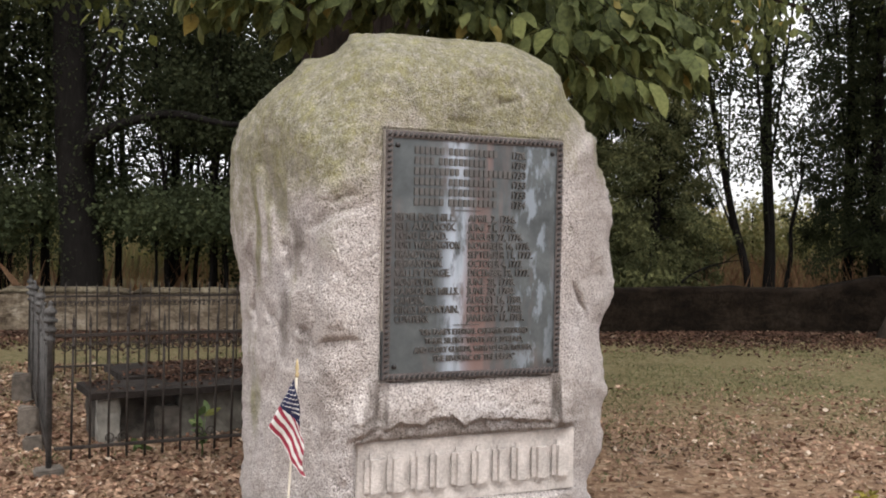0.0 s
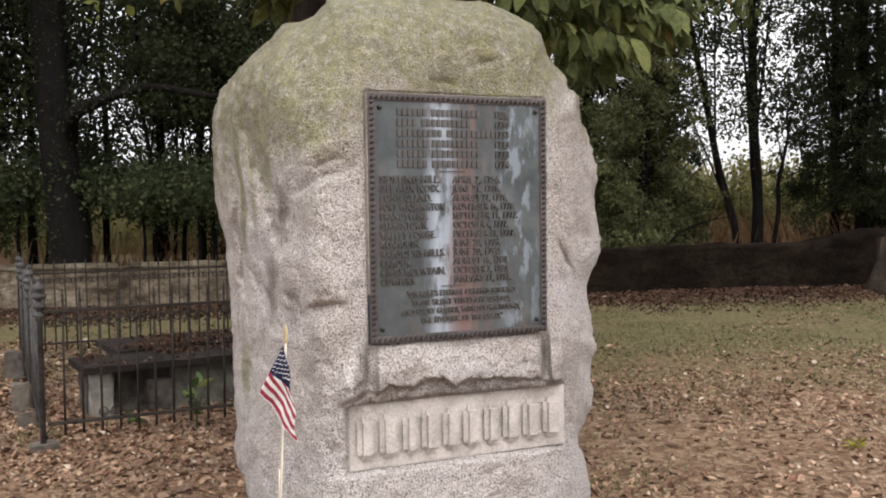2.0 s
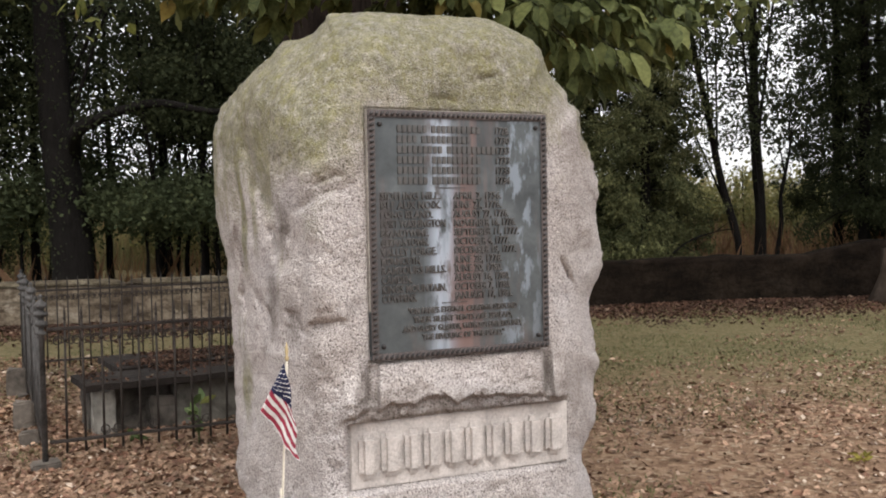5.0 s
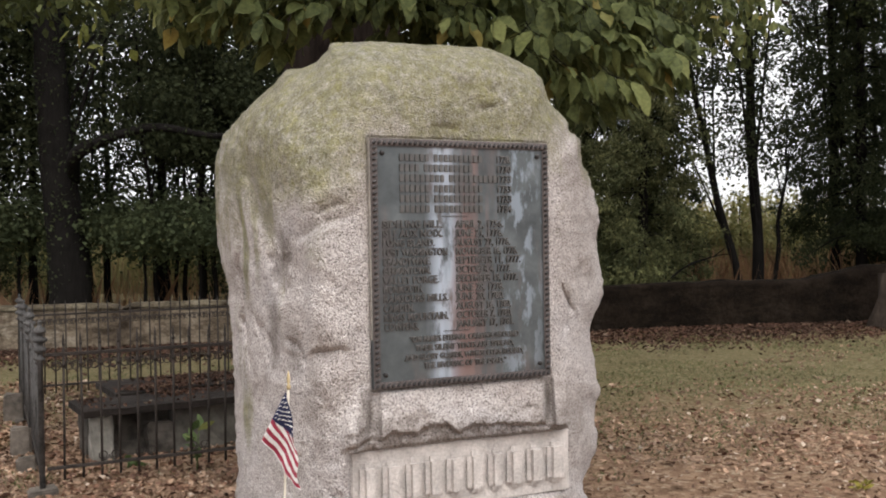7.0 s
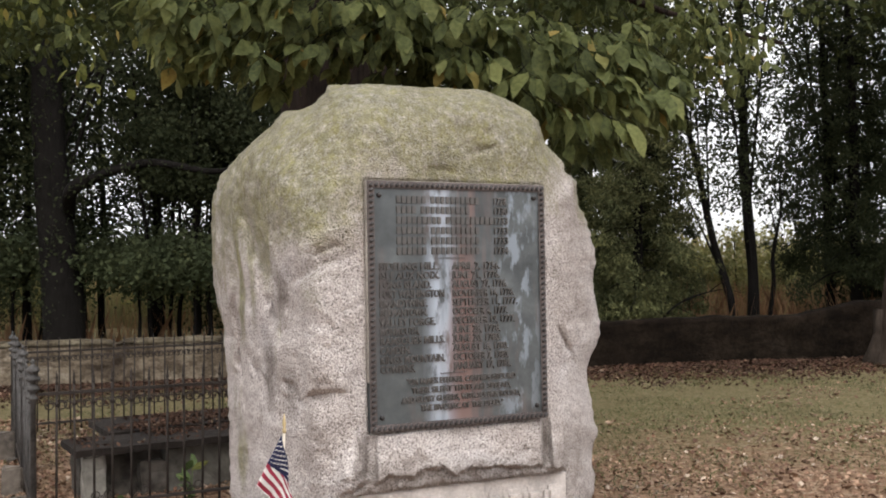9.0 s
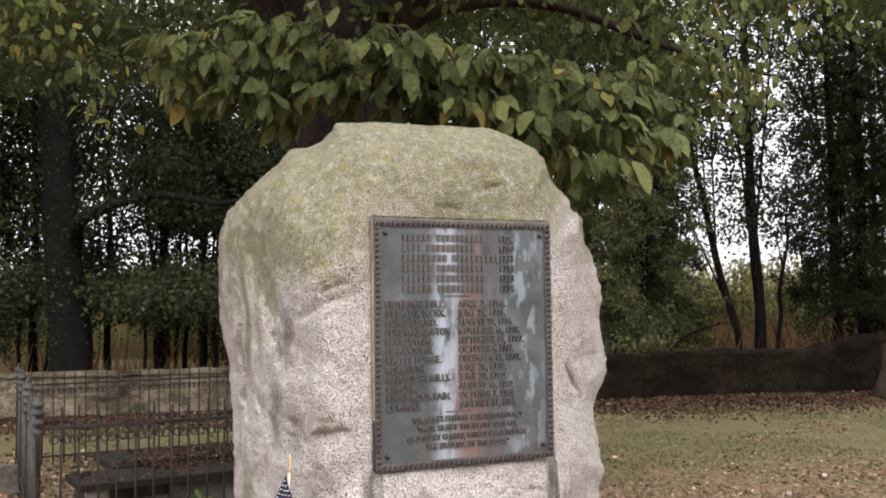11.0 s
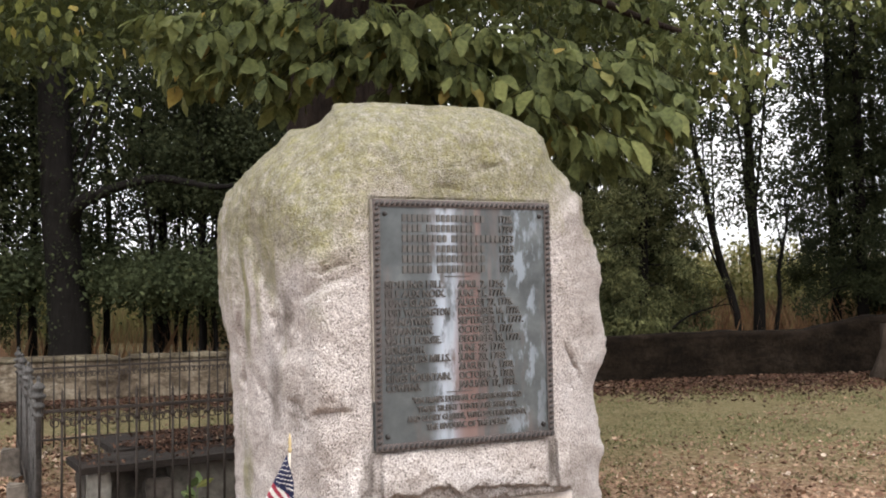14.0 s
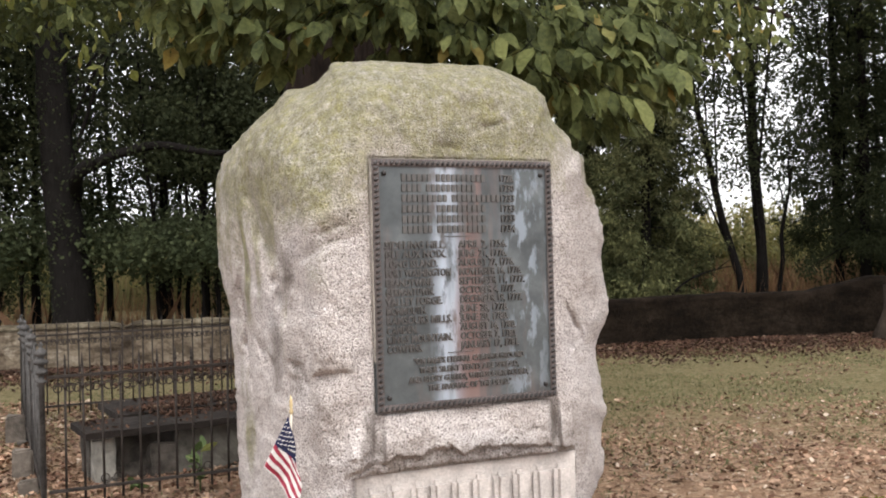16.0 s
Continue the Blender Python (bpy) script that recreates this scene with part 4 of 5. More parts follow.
def tree(name, at, height, radius, label, lean=(0, 0), leaf=0.096, limb_size=0.32, mat=None, bark=None, seed=0, limbs=7, base_z=2.5, clumps=110, per=70, spread=2.4, slim=0.8, category="tree", group="", segs=10):
    rng = np.random.default_rng(seed)
    rnd = random.Random(seed)
    t = thing(name, pose(at[0], at[1], 0), label, category, group)
    bm = bmesh.new()
    pts = [(lean[0] * (k / 8) * height / 8 * 1.0 + 0.10 * noise.noise(Vector((k * 0.6, seed, 0))), lean[1] * (k / 8) * height / 8 + 0.10 * noise.noise(Vector((k * 0.6, seed, 5))), -0.15 + height * k / 8) for k in range(9)]
    rad = [radius * (1.18 if k == 0 else 1.0) * (1 - 0.80 * (k / 8) ** 1.2) for k in range(9)]
    pp = smooth_path(pts, 4)
    rr = np.interp(np.linspace(0, 8, len(pp)), range(9), rad)
    tube(bm, pp, rr, segs, 0.22, seed=seed)
    part("trunk", bm, bark or BARK_SHADED, t)
    centre = (lean[0] * height / 8 * 0.6, lean[1] * height / 8 * 0.6, (base_z + height) / 2)
    vol = (spread, spread, (height - base_z) / 2)
    p, c = crown_points(rng, clumps, per, centre, vol, (0.27, 0.27, 0.17), 0.1)
    for k in range(limbs):
        z = base_z * 0.85 + (height - base_z) * 0.75 * k / limbs
        o = Vector(pp[min(len(pp) - 1, int((z + 0.15) / height * (len(pp) - 1)))])
        e = Vector(c[rnd.randrange(len(c))])
        q = smooth_path([o, o.lerp(e, 0.5) + Vector((0, 0, 0.25)), e], 5)
        r0 = radius * limb_size * (1 - 0.5 * k / limbs)
        bm = bmesh.new()
        tube(bm, q, np.linspace(r0, r0 * 0.2, len(q)), 6)
        part("limb", bm, bark or BARK_SHADED, t)
    me = leaves_mesh("crown", p, leaf, mat or LEAF_FAR, rng, 0.4, slim, far=True)
    ob = new("crown", me)
    ob.parent = t
    return t


W1 = tree("woodland_tree", (-10.5, 21.5), 13, 0.13, "slim dark woodland tree with dense foliage", seed=1, group="trees of the wood", base_z=2.2, clumps=150, per=62)
W2 = tree("woodland_tree", (-7.0, 23.4), 12, 0.10, "slim dark woodland tree with dense foliage", seed=2, group="trees of the wood", base_z=2.4, clumps=150, per=62)
W3 = tree("woodland_tree", (-4.2, 20.8), 11, 0.09, "slim dark woodland tree with dense foliage", seed=3, group="trees of the wood", base_z=2.2, clumps=135, per=62)
spots = [(-13.5, 20.5), (-12.6, 24), (-8.7, 24.5), (-3.9, 26.0), (-2.6, 23.5), (-1.2, 21.5), (0.5, 24.5), (1.8, 21.8), (-15.5, 25), (-11.2, 19.7), (-9.3, 21.4),
         (-9.7, 19.3), (-8.3, 20.8), (-3.4, 20.4), (-12.0, 18.6), (14.5, 22), (15, 26), (12.4, 27), (-17, 21)]
for k, (x, y) in enumerate(spots):
    copy_thing((W1, W2, W3)[k % 3], pose(x, y, 0, 0, 0, 37 * k + 11))

# thin saplings along the inside of the wood
SAP = tree("sapling", (-5.0, 19.5), 6.5, 0.055, "thin dark sapling at the edge of the wood", seed=8, group="saplings of the wood", base_z=2.6, clumps=40, per=55, spread=1.15, limbs=4, segs=7)
rs = random.Random(3)
for k in range(28):
    x = rs.uniform(-14.5, -0.5)
    y = rs.uniform(18.6, 26.5)
    copy_thing(SAP, pose(x, y, 0, rs.uniform(-4, 4), rs.uniform(-5, 5), rs.uniform(0, 360)) @ Matrix.Diagonal((1, 1, rs.uniform(0.8, 1.25), 1)))

UNDER = tree("young_maple", (-4.9, 19.0), 2.7, 0.045, "young maple with grey-green leaves under the tall trees", seed=21, mat=LEAF_UNDER, group="young maples in the wood", base_z=1.2, clumps=62, per=62, spread=1.3, limbs=5, segs=7, leaf=0.095)
for k, (x, y, up) in enumerate(((-6.2, 19.6, 1.0), (-3.6, 19.3, 1.05), (-2.4, 20.2, 0.95), (-8.9, 19.8, 1.1), (-10.4, 20.6, 1.0), (-5.4, 21.4, 1.15), (-1.2, 19.6, 1.0), (-12.0, 21.5, 1.1), (-7.8, 22.0, 1.2))):
    copy_thing(UNDER, pose(x, y, 0, 0, 0, 63 * k) @ Matrix.Scale(up, 4))

bush = tree("undergrowth", (-4.6, 22.0), 1.9, 0.03, "dark leafy undergrowth at the edge of the wood", seed=61, base_z=0.0, clumps=40, per=60, spread=1.25, limbs=3, category="shrub", group="undergrowth of the wood", leaf=0.085, segs=6)
for k, (x, y) in enumerate(((-11.4, 23.5), (-2.9, 22.8), (-1.0, 23.5), (0.9, 22.5), (9.3, 20.9), (10.4, 20.2), (11.6, 21.0))):
    copy_thing(bush, pose(x, y, 0, 0, 0, 50 * k))

# the big dark tree behind the wall, with its long low bough
big = tree("old_tree", (-7.52, 19.0), 14, 0.40, "large dark old tree with a long low bough behind the wall", seed=5, base_z=3.6, clumps=150, per=100, spread=3.4, leaf=0.08, limbs=9, segs=16, lean=(-0.45, 0), limb_size=0.13)
bm = bmesh.new()
q = smooth_path([(0.1, 0, 2.95), (0.38, -0.6, 3.34), (0.8, -0.6, 3.58), (1.3, -0.6, 3.76), (2.04, -0.6, 3.88), (3.05, -0.6, 3.70), (3.8, -0.6, 3.74), (4.8, -0.5, 3.6)], 6)
tube(bm, q, np.linspace(0.15, 0.035, len(q)), 9, 0.6)
part("bough", bm, BARK_SHADED, big)
# ivy on the trunk
ri = np.random.default_rng(55)
ivy = []
for k in range(70):
    a, z = ri.uniform(0, 2 * np.pi), ri.uniform(0.9, 9.0)
    ivy.append((-0.45 * z / 8 + 0.40 * np.cos(a), 0.40 * np.sin(a), z))
ivy = np.repeat(np.array(ivy), 50, 0) + ri.normal(0, 1, (70 * 50, 3)) * np.array((0.13, 0.13, 0.22))
leafy = np.repeat(np.array([tuple(Vector(q[k]) + Vector((0, -0.12, 0.05))) for k in range(10, len(q), 5)]), 90, 0)
leafy = leafy + ri.normal(0, 1, leafy.shape) * np.array((0.30, 0.16, 0.26))
ob = new("spray", leaves_mesh("spray", leafy, 0.085, LEAF_FAR, ri, 0.6, 0.6, far=True))
ob.parent = big
tagged(ob, kind="stuff")
ob = new("ivy", leaves_mesh("ivy", ivy, 0.065, LEAF_FAR, ri, 0.6, 0.7, far=True))
ob.parent = big

# right-hand stems in front of the field
tree("slender_tree", (6.50, 19.6), 13, 0.118, "straight dark slender tree behind the wall", seed=12, base_z=2.0, clumps=220, per=60, spread=1.9, lean=(-0.10, 0), group="stems before the field", limbs=6, leaf=0.078)
tree("slender_tree", (6.17, 19.4), 9.5, 0.086, "leaning dark slender tree behind the wall", seed=13, base_z=1.9, clumps=190, per=60, spread=1.5, lean=(-1.62, 0), group="stems before the field", limbs=6, leaf=0.078)
tree("slender_tree", (6.85, 19.8), 4.0, 0.06, "short leaning dark stem behind the wall", seed=14, base_z=2.9, clumps=16, per=40, spread=0.7, lean=(0.9, 0), group="stems before the field", limbs=3)
tree("slender_tree", (8.3, 20.0), 12, 0.10, "dark slender tree behind the wall", seed=15, base_z=2.0, clumps=80, per=70, spread=1.8, group="stems before the field")
tree("slender_tree", (9.1, 20.6), 12, 0.10, "dark slender tree behind the wall", seed=16, base_z=1.7, clumps=80, per=70, spread=1.9, group="stems before the field")


def cedar(at, height, bottom, width, seed, label, tiers=90, mat=None, per=42):
    """Boughs spreading in loose tiers, each carrying separate tufts of fine sprays."""
    rng = np.random.default_rng(seed)
    rnd = random.Random(seed)
    t = thing("cedar_tree", pose(at[0], at[1], 0), label, "cedar", "cedars behind the wall")
    bm = bmesh.new()
    tube(bm, [(0, 0, -0.1), (0.05, 0, height * 0.4), (0, 0.05, height)], [0.12, 0.09, 0.02], 9, 0.2, seed=seed)
    part("trunk", bm, BARK_SHADED, t)
    tufts = []
    for k in range(tiers):
        z = bottom + (height - bottom) * (k / tiers) ** 1.5
        reach = width * (1 - 0.6 * (z - bottom) / (height - bottom)) * rnd.uniform(0.55, 1.15)
        a = k * 2.4 + rnd.uniform(-0.5, 0.5)
        tip = Vector((math.cos(a) * reach, math.sin(a) * reach, z - 0.28 * reach + rnd.uniform(-0.1, 0.25)))
        root = Vector((0.02, 0.02, z + 0.05))
        mid = root.lerp(tip, 0.5) + Vector((0, 0, 0.10))
        if k % 2 == 0:
            bm = bmesh.new()
            tube(bm, [root, mid, tip], [0.022, 0.015, 0.005], 5)
            part("limb", bm, BARK_SHADED, t)
        for j in range(7):
            f = rnd.uniform(0.35, 1.05)
            c = root.lerp(mid, f * 2) if f < 0.5 else mid.lerp(tip, f * 2 - 1)
            side = rnd.gauss(0, 0.16) * (0.5 + f)
            tufts.append((c.x - math.sin(a) * side, c.y + math.cos(a) * side, c.z - 0.05 * f + rnd.gauss(0, 0.04)))
    p = np.repeat(np.array(tufts), per, 0) + rng.normal(0, 1, (len(tufts) * per, 3)) * np.array((0.085, 0.085, 0.075))
    ob = new("crown", leaves_mesh("crown", p, 0.085, mat or LEAF_CEDAR, rng, 0.35, 0.36, 0.3, far=True))
    ob.parent = t


cedar((4.05, 19.2), 9, 0.5, 1.55, 31, "olive green cedar with tiers of drooping sprays", 165, None, 60)
cedar((2.4, 19.8), 9, 0.9, 1.5, 32, "dark green cedar behind the boulder", 130, None, 55)
cedar((4.7, 21.5), 9, 0.9, 1.3, 33, "thin dark cedar at the edge of the field", 110, LEAF_FAR, 55)
cedar((3.3, 21.8), 9, 0.8, 1.5, 39, "dark cedar behind the olive one", 110, LEAF_FAR, 55)
cedar((8.5, 19.2), 10, 1.5, 1.3, 37, "dark cedar with bare lower trunk behind the wall", 95, LEAF_FAR)
cedar((9.5, 18.9), 10, 1.4, 1.4, 34, "dark cedar with bare lower trunk behind the wall", 95, LEAF_FAR)
cedar((10.6, 19.4), 10, 1.4, 1.6, 35, "dark cedar with bare lower trunk behind the wall", 95, LEAF_FAR)
cedar((8.9, 21.5), 10, 1.8, 1.4, 36, "dark cedar beyond the wall", 95, LEAF_FAR)
cedar((11.6, 20.6), 10, 1.4, 1.8, 38, "dark cedar beyond the wall", 110, LEAF_FAR)

# pale trunk inside the wall
pale = tree("pale_trunk_tree", (7.62, 15.9), 13, 0.27, "tree with pale brown bark standing inside the wall", seed=41, bark=BARK_PALE, base_z=5.4, clumps=400, per=70, spread=6.2, limbs=8, segs=14, mat=LEAF_MID, leaf=0.10, lean=(0.9, -0.6))
bm = bmesh.new()
tube(bm, [(0, 0, -0.2), (0, 0, 0.05), (0.01, 0, 0.25), (0.01, 0, 0.55), (0.02, 0, 0.9)], [0.46, 0.40, 0.345, 0.31, 0.26], 18, 0.5, seed=3)
part("root_flare", bm, BARK_PALE, pale)


shrub = tree("field_shrub", (8.2, 26.0), 2.95, 0.04, "pale green shrub at the edge of the field", seed=51, mat=LEAF_FIELD, base_z=0.1, clumps=60, per=40, spread=1.2, limbs=4, category="shrub", group="shrubs by the field", leaf=0.13, segs=6)
for k, (x, y) in enumerate(((6.6, 27.0), (9.9, 27.5), (7.4, 29.5), (5.2, 28.0), (11.5, 29.0), (-6.0, 30.0), (-9.0, 31.0), (-13.0, 30.0), (-3.0, 30.5))):
    copy_thing(shrub, pose(x, y, 0, 0, 0, 70 * k))


copy_thing(shrub, pose(4.4, 20.7, 0, 0, 0, 20) @ Matrix.Scale(0.5, 4))


def fallen_branch(at):
    t = thing("fallen_branch", pose(*at, 0), "bare dead branch arching out of the brush behind the wall", "branch")
    stem = smooth_path([(-0.35, 0, -0.05), (0.0, 0, 0.55), (0.40, 0.05, 0.92), (0.85, 0.1, 1.12), (1.25, 0.1, 1.22)], 6)
    bm = bmesh.new()
    tube(bm, stem, np.linspace(0.035, 0.008, len(stem)), 7, 0.3)
    part("stem", bm, BARK_SHADED, t)
    rnd = random.Random(4)
    for k in range(6, len(stem), 3):
        o = stem[k]
        e = o + Vector((rnd.uniform(0.1, 0.5), rnd.uniform(-0.2, 0.2), rnd.uniform(-0.25, 0.35)))
        bm = bmesh.new()
        tube(bm, [o, o.lerp(e, 0.5) + Vector((0, 0, 0.04)), e], [0.012, 0.008, 0.003], 5)
        part("twig", bm, BARK_SHADED, t)


fallen_branch((4.25, 18.5))


# ---- the shade tree behind the monument ----
def near_leaf_mesh(seed):
    """A broad ovate leaf with a drawn-out tip and a toothed edge, folded along its midrib."""
    rnd = random.Random(seed)
    bm = bmesh.new()
    n = 11
    L, Wd = 0.172, rnd.uniform(0.062, 0.080)
    bend, twist = rnd.uniform(0.025, 0.06), rnd.uniform(-0.012, 0.012)
    rows = []
    for k in range(n + 1):
        t = k / n
        w = Wd / 2 * math.sin(math.pi * t ** 1.12) ** 0.9 * (1.0 - 0.35 * max(0.0, t - 0.75)) + 0.0008
        if k == n:
            w = 0.0005
        droop = -bend * t * t + 0.004 * math.sin(5 * t + seed)
        w *= 1 + 0.07 * (k % 2) * (0 < k < n) + rnd.uniform(-0.05, 0.05)
        wav = 0.006 * math.sin(9 * t + seed)
        rows.append([bm.verts.new((L * t, sgn * w + twist * t * t, droop + (0.26 * w + sgn * wav if sgn else 0))) for sgn in (-1, 0, 1)])
    for a, b in zip(rows, rows[1:]):
        bm.faces.new((a[0], b[0], b[1], a[1])).smooth = True
        bm.faces.new((a[1], b[1], b[2], a[2])).smooth = True
    return mesh_from("leaf", bm, LEAF_NEAR)


def build_shade_tree():
    at = (-0.72, 6.6)
    t = thing("shade_tree", pose(at[0], at[1], 0), "broad shade tree with furrowed brown bark overhanging the boulder", "tree")
    bm = bmesh.new()
    pts = smooth_path([(0, 0, -0.2), (0.02, 0, 0.4), (0.03, 0, 1.5), (0.02, 0, 2.6), (0.08, 0, 3.5), (0.2, 0, 4.3)], 9)
    rad = np.interp(np.linspace(0, 1, len(pts)), [0, 0.12, 0.3, 0.6, 0.85, 1], [0.58, 0.45, 0.39, 0.37, 0.42, 0.38])
    rings, segs = [], 72
    for p, r in zip(pts, rad):
        ring = []
        for k in range(segs):
            a = 2 * math.pi * k / segs
            f = noise.noise(Vector((math.cos(a) * 9, math.sin(a) * 9, p.z * 0.7))) + 0.6 * noise.noise(Vector((math.cos(a) * 15, math.sin(a) * 15, p.z * 2.2)))
            ring.append(bm.verts.new(p + Vector((math.cos(a), math.sin(a), 0)) * (r * (1 + 0.15 * f))))
        rings.append(ring)
    for a, b in zip(rings, rings[1:]):
        for k in range(segs):
            bm.faces.new((a[k], a[(k + 1) % segs], b[(k + 1) % segs], b[k])).smooth = True
    bm.faces.new(rings[-1])
    part("trunk", bm, BARK, t)
    boughs = [
        ([(0.0, 0, 3.3), (-0.55, -0.3, 4.0), (-1.5, -0.8, 4.8), (-3.0, -1.5, 5.4)], 0.24),
        ([(0.2, 0, 3.4), (0.65, -0.3, 3.95), (1.4, -0.5, 4.7), (2.6, -0.9, 5.6)], 0.22),
        ([(0.25, 0.1, 3.55), (0.9, 0.3, 3.86), (1.65, 0.5, 3.88), (2.5, 0.7, 3.62), (3.5, 0.9, 3.40)], 0.062),
        ([(0.1, 0, 4.0), (0.1, -0.8, 5.0), (0.3, -2.0, 5.8), (0.5, -3.2, 5.9)], 0.22),
        ([(0.1, 0.1, 4.0), (0.0, 1.0, 5.2), (-0.6, 2.2, 6.4)], 0.22),
        ([(-0.2, 0, 3.6), (-1.2, 0.6, 4.2), (-2.6, 1.0, 4.6), (-4.2, 0.8, 4.3)], 0.12),
    ]
    for q, r in boughs:
        bm = bmesh.new()
        q = smooth_path(q, 7)
        tube(bm, q, np.linspace(r, r * 0.22, len(q)), 14, 0.25)
        part("bough", bm, BARK, t)
    # hanging sprays of broad leaves over the boulder
    rnd = random.Random(77)
    kinds = [near_leaf_mesh(k) for k in range(6)]
    rngn = np.random.default_rng(70)
    # a drooping curtain of leaf sprays: its lower and its upper edge across the boulder
    low_edge = ((-1.54, -1.38, -1.09, -0.94, -0.83, -0.57, -0.22, 0.09, 0.29, 0.44, 0.58, 0.69, 0.81, 0.87, 1.04, 1.15, 1.21),
                (2.64, 2.58, 2.62, 2.53, 2.46, 2.54, 2.55, 2.51, 2.48, 2.35, 2.21, 2.11, 2.18, 2.31, 2.35, 2.35, 2.55))
    high_edge = ((-1.54, -1.50, -1.38, -1.21, -1.00, -0.74, -0.51, -0.28, 0.01, 0.30, 0.76, 0.96, 1.10, 1.20, 1.22),
                 (2.69, 2.89, 3.04, 3.10, 3.14, 3.18, 3.15, 3.05, 2.98, 2.90, 2.88, 2.86, 2.74, 2.63, 2.60))
    buds = []
    while len(buds) < 450:
        x = rnd.uniform(-1.38, 1.17)
        lo, hi = float(np.interp(x, *low_edge)) + (0.16 if x < -0.3 else 0.10), float(np.interp(x, *high_edge))
        z = lo + max(0.02, hi - lo) * rnd.random()
        if -0.42 < x < -0.26 and z < 2.82:
            continue
        hole = noise.noise(Vector((x * 3.1, z * 3.1, 4.0)))
        if rnd.random() > 0.85 + 0.7 * hole:
            continue
        buds.append((x, rnd.uniform(4.45, 5.25) + 0.25 * (z - 2.7), z))
    buds.sort(key=lambda p: p[1])
    rest_v, rest_f, count = [], [], 0
    shapes = [(np.array([v.co[:] for v in me.vertices]), [list(f.vertices) for f in me.polygons]) for me in kinds]
    for x, y, z in buds:
        o = Vector((x - at[0], y - at[1], z))
        a0 = (rnd.uniform(-3.3, -1.3) if x < -0.45 else rnd.uniform(-1.8, 0.1) if x > 0.5 else rnd.uniform(-2.7, -0.5))
        d = Vector((math.cos(a0), math.sin(a0), -0.45)).normalized()
        bm = bmesh.new()
        tube(bm, [o - d * 0.07 + Vector((0, 0, 0.03)), o, o + d * 0.12], [0.0024, 0.002, 0.0012], 5)
        part("twig", bm, BARK_SHADED, t)
        for j in range(5):
            ang = (-1, 1, -0.5, 0.5, 0)[j] * 55 + rnd.uniform(-14, 14)
            base_p = o + d * (0.0, 0.02, 0.07, 0.08, 0.12)[j]
            m = Matrix.Translation(base_p) @ pose(0, 0, 0, rnd.gauss(0, 26), rnd.gauss(42, 17), math.degrees(a0) + ang) @ Matrix.Scale(rnd.uniform(0.45, 1.06), 4)
            k = rnd.randrange(6)
            if count < 300:
                shared("leaf", kinds[k], m, t)
                count += 1
                continue
            v, f = shapes[k]
            o_v = sum(len(q) for q in rest_v)
            mm = np.array(m)
            rest_v.append(v @ mm[:3, :3].T + mm[:3, 3])
            rest_f.extend([[i + o_v for i in q] for q in f])
    me = bpy.data.meshes.new("foliage")
    me.from_pydata(np.concatenate(rest_v).tolist(), [], rest_f)
    me.materials.append(LEAF_NEAR)
    for p in me.polygons:
        p.use_smooth = True
    ob = new("foliage", me)
    ob.parent = t
    tagged(ob, kind="stuff")
    # looser sprays farther out on the boughs, some of them turning yellow
    for centre, size, n, leaf, mat in (((-3.1, 7.0, 3.80), (0.30, 0.25, 0.14), 60, 0.085, LEAF_TURNING), ((-2.25, 6.0, 2.92), (0.10, 0.10, 0.09), 18, 0.085, LEAF_TURNING),
                                       ((-2.6, 6.6, 3.45), (0.25, 0.2, 0.12), 18, 0.11, LEAF_NEAR), ((1.9, 7.1, 3.34), (0.24, 0.22, 0.16), 330, 0.095, LEAF_NEAR),
                                       ((2.32, 7.2, 3.24), (0.12, 0.2, 0.14), 110, 0.095, LEAF_NEAR), ((2.5, 7.4, 3.85), (0.5, 0.3, 0.12), 160, 0.095, LEAF_NEAR),
                                       ((1.2, 7.0, 3.95), (0.4, 0.3, 0.12), 130, 0.12, LEAF_NEAR)):
        p = np.array(centre) - np.array((*at, 0)) + rngn.normal(0, 1, (n, 3)) * np.array(size)
        ob = new("spray", leaves_mesh("spray", p, leaf, mat, rngn, 0.8, 0.62, 0.25))
        ob.parent = t
        tagged(ob, kind="stuff")
    # the rest of the crown, higher up and farther back
    cl = []
    for k in range(430):
        x = rnd.uniform(-7.0, 7.0)
        if abs(x) < 1.35:
            y = rnd.uniform(5.8, 10.0)
            rise = 0.305
        else:
            y = rnd.uniform(7.6, 12.5)
            rise = 0.265 if x < 0 else 0.282 if x < 2.6 else 0.33
            if x > 0 and rnd.random() < 0.4:
                continue
        z = 1.6 + y * (rise + 0.05 * noise.noise(Vector((x * 0.8, y * 0.8, 0)))) + abs(rnd.gauss(0, 0.75))
        cl.append((x - at[0], y - at[1], z))
    # hanging foliage behind the trunk
    for k in range(46):
        y = rnd.uniform(7.6, 11.0)
        cl.append((rnd.uniform(-1.2, 2.0) - at[0], y - at[1], 1.6 + y * rnd.uniform(0.235, 0.33)))
    # unseen crown clumps over the boulder, added to shade its top
    for k in range(50):
        cl.append((rnd.uniform(-1.8, 1.6) - at[0], rnd.uniform(3.3, 5.6) - at[1], 3.65 + abs(rnd.gauss(0, 0.6))))
    c = np.array(cl)
    p = np.repeat(c, 62, 0) + rngn.normal(0, 1, (len(c) * 62, 3)) * np.array((0.26, 0.26, 0.15))
    ob = new("crown", leaves_mesh("crown", p, 0.105, LEAF_MID, rngn, 0.6, 0.55))
    ob.parent = t


build_shade_tree()


# ---- field, brush, grass and fallen leaves ----
def stuff(name, me, label, category):
    return tagged(new(name, me), label, category, kind="stuff")


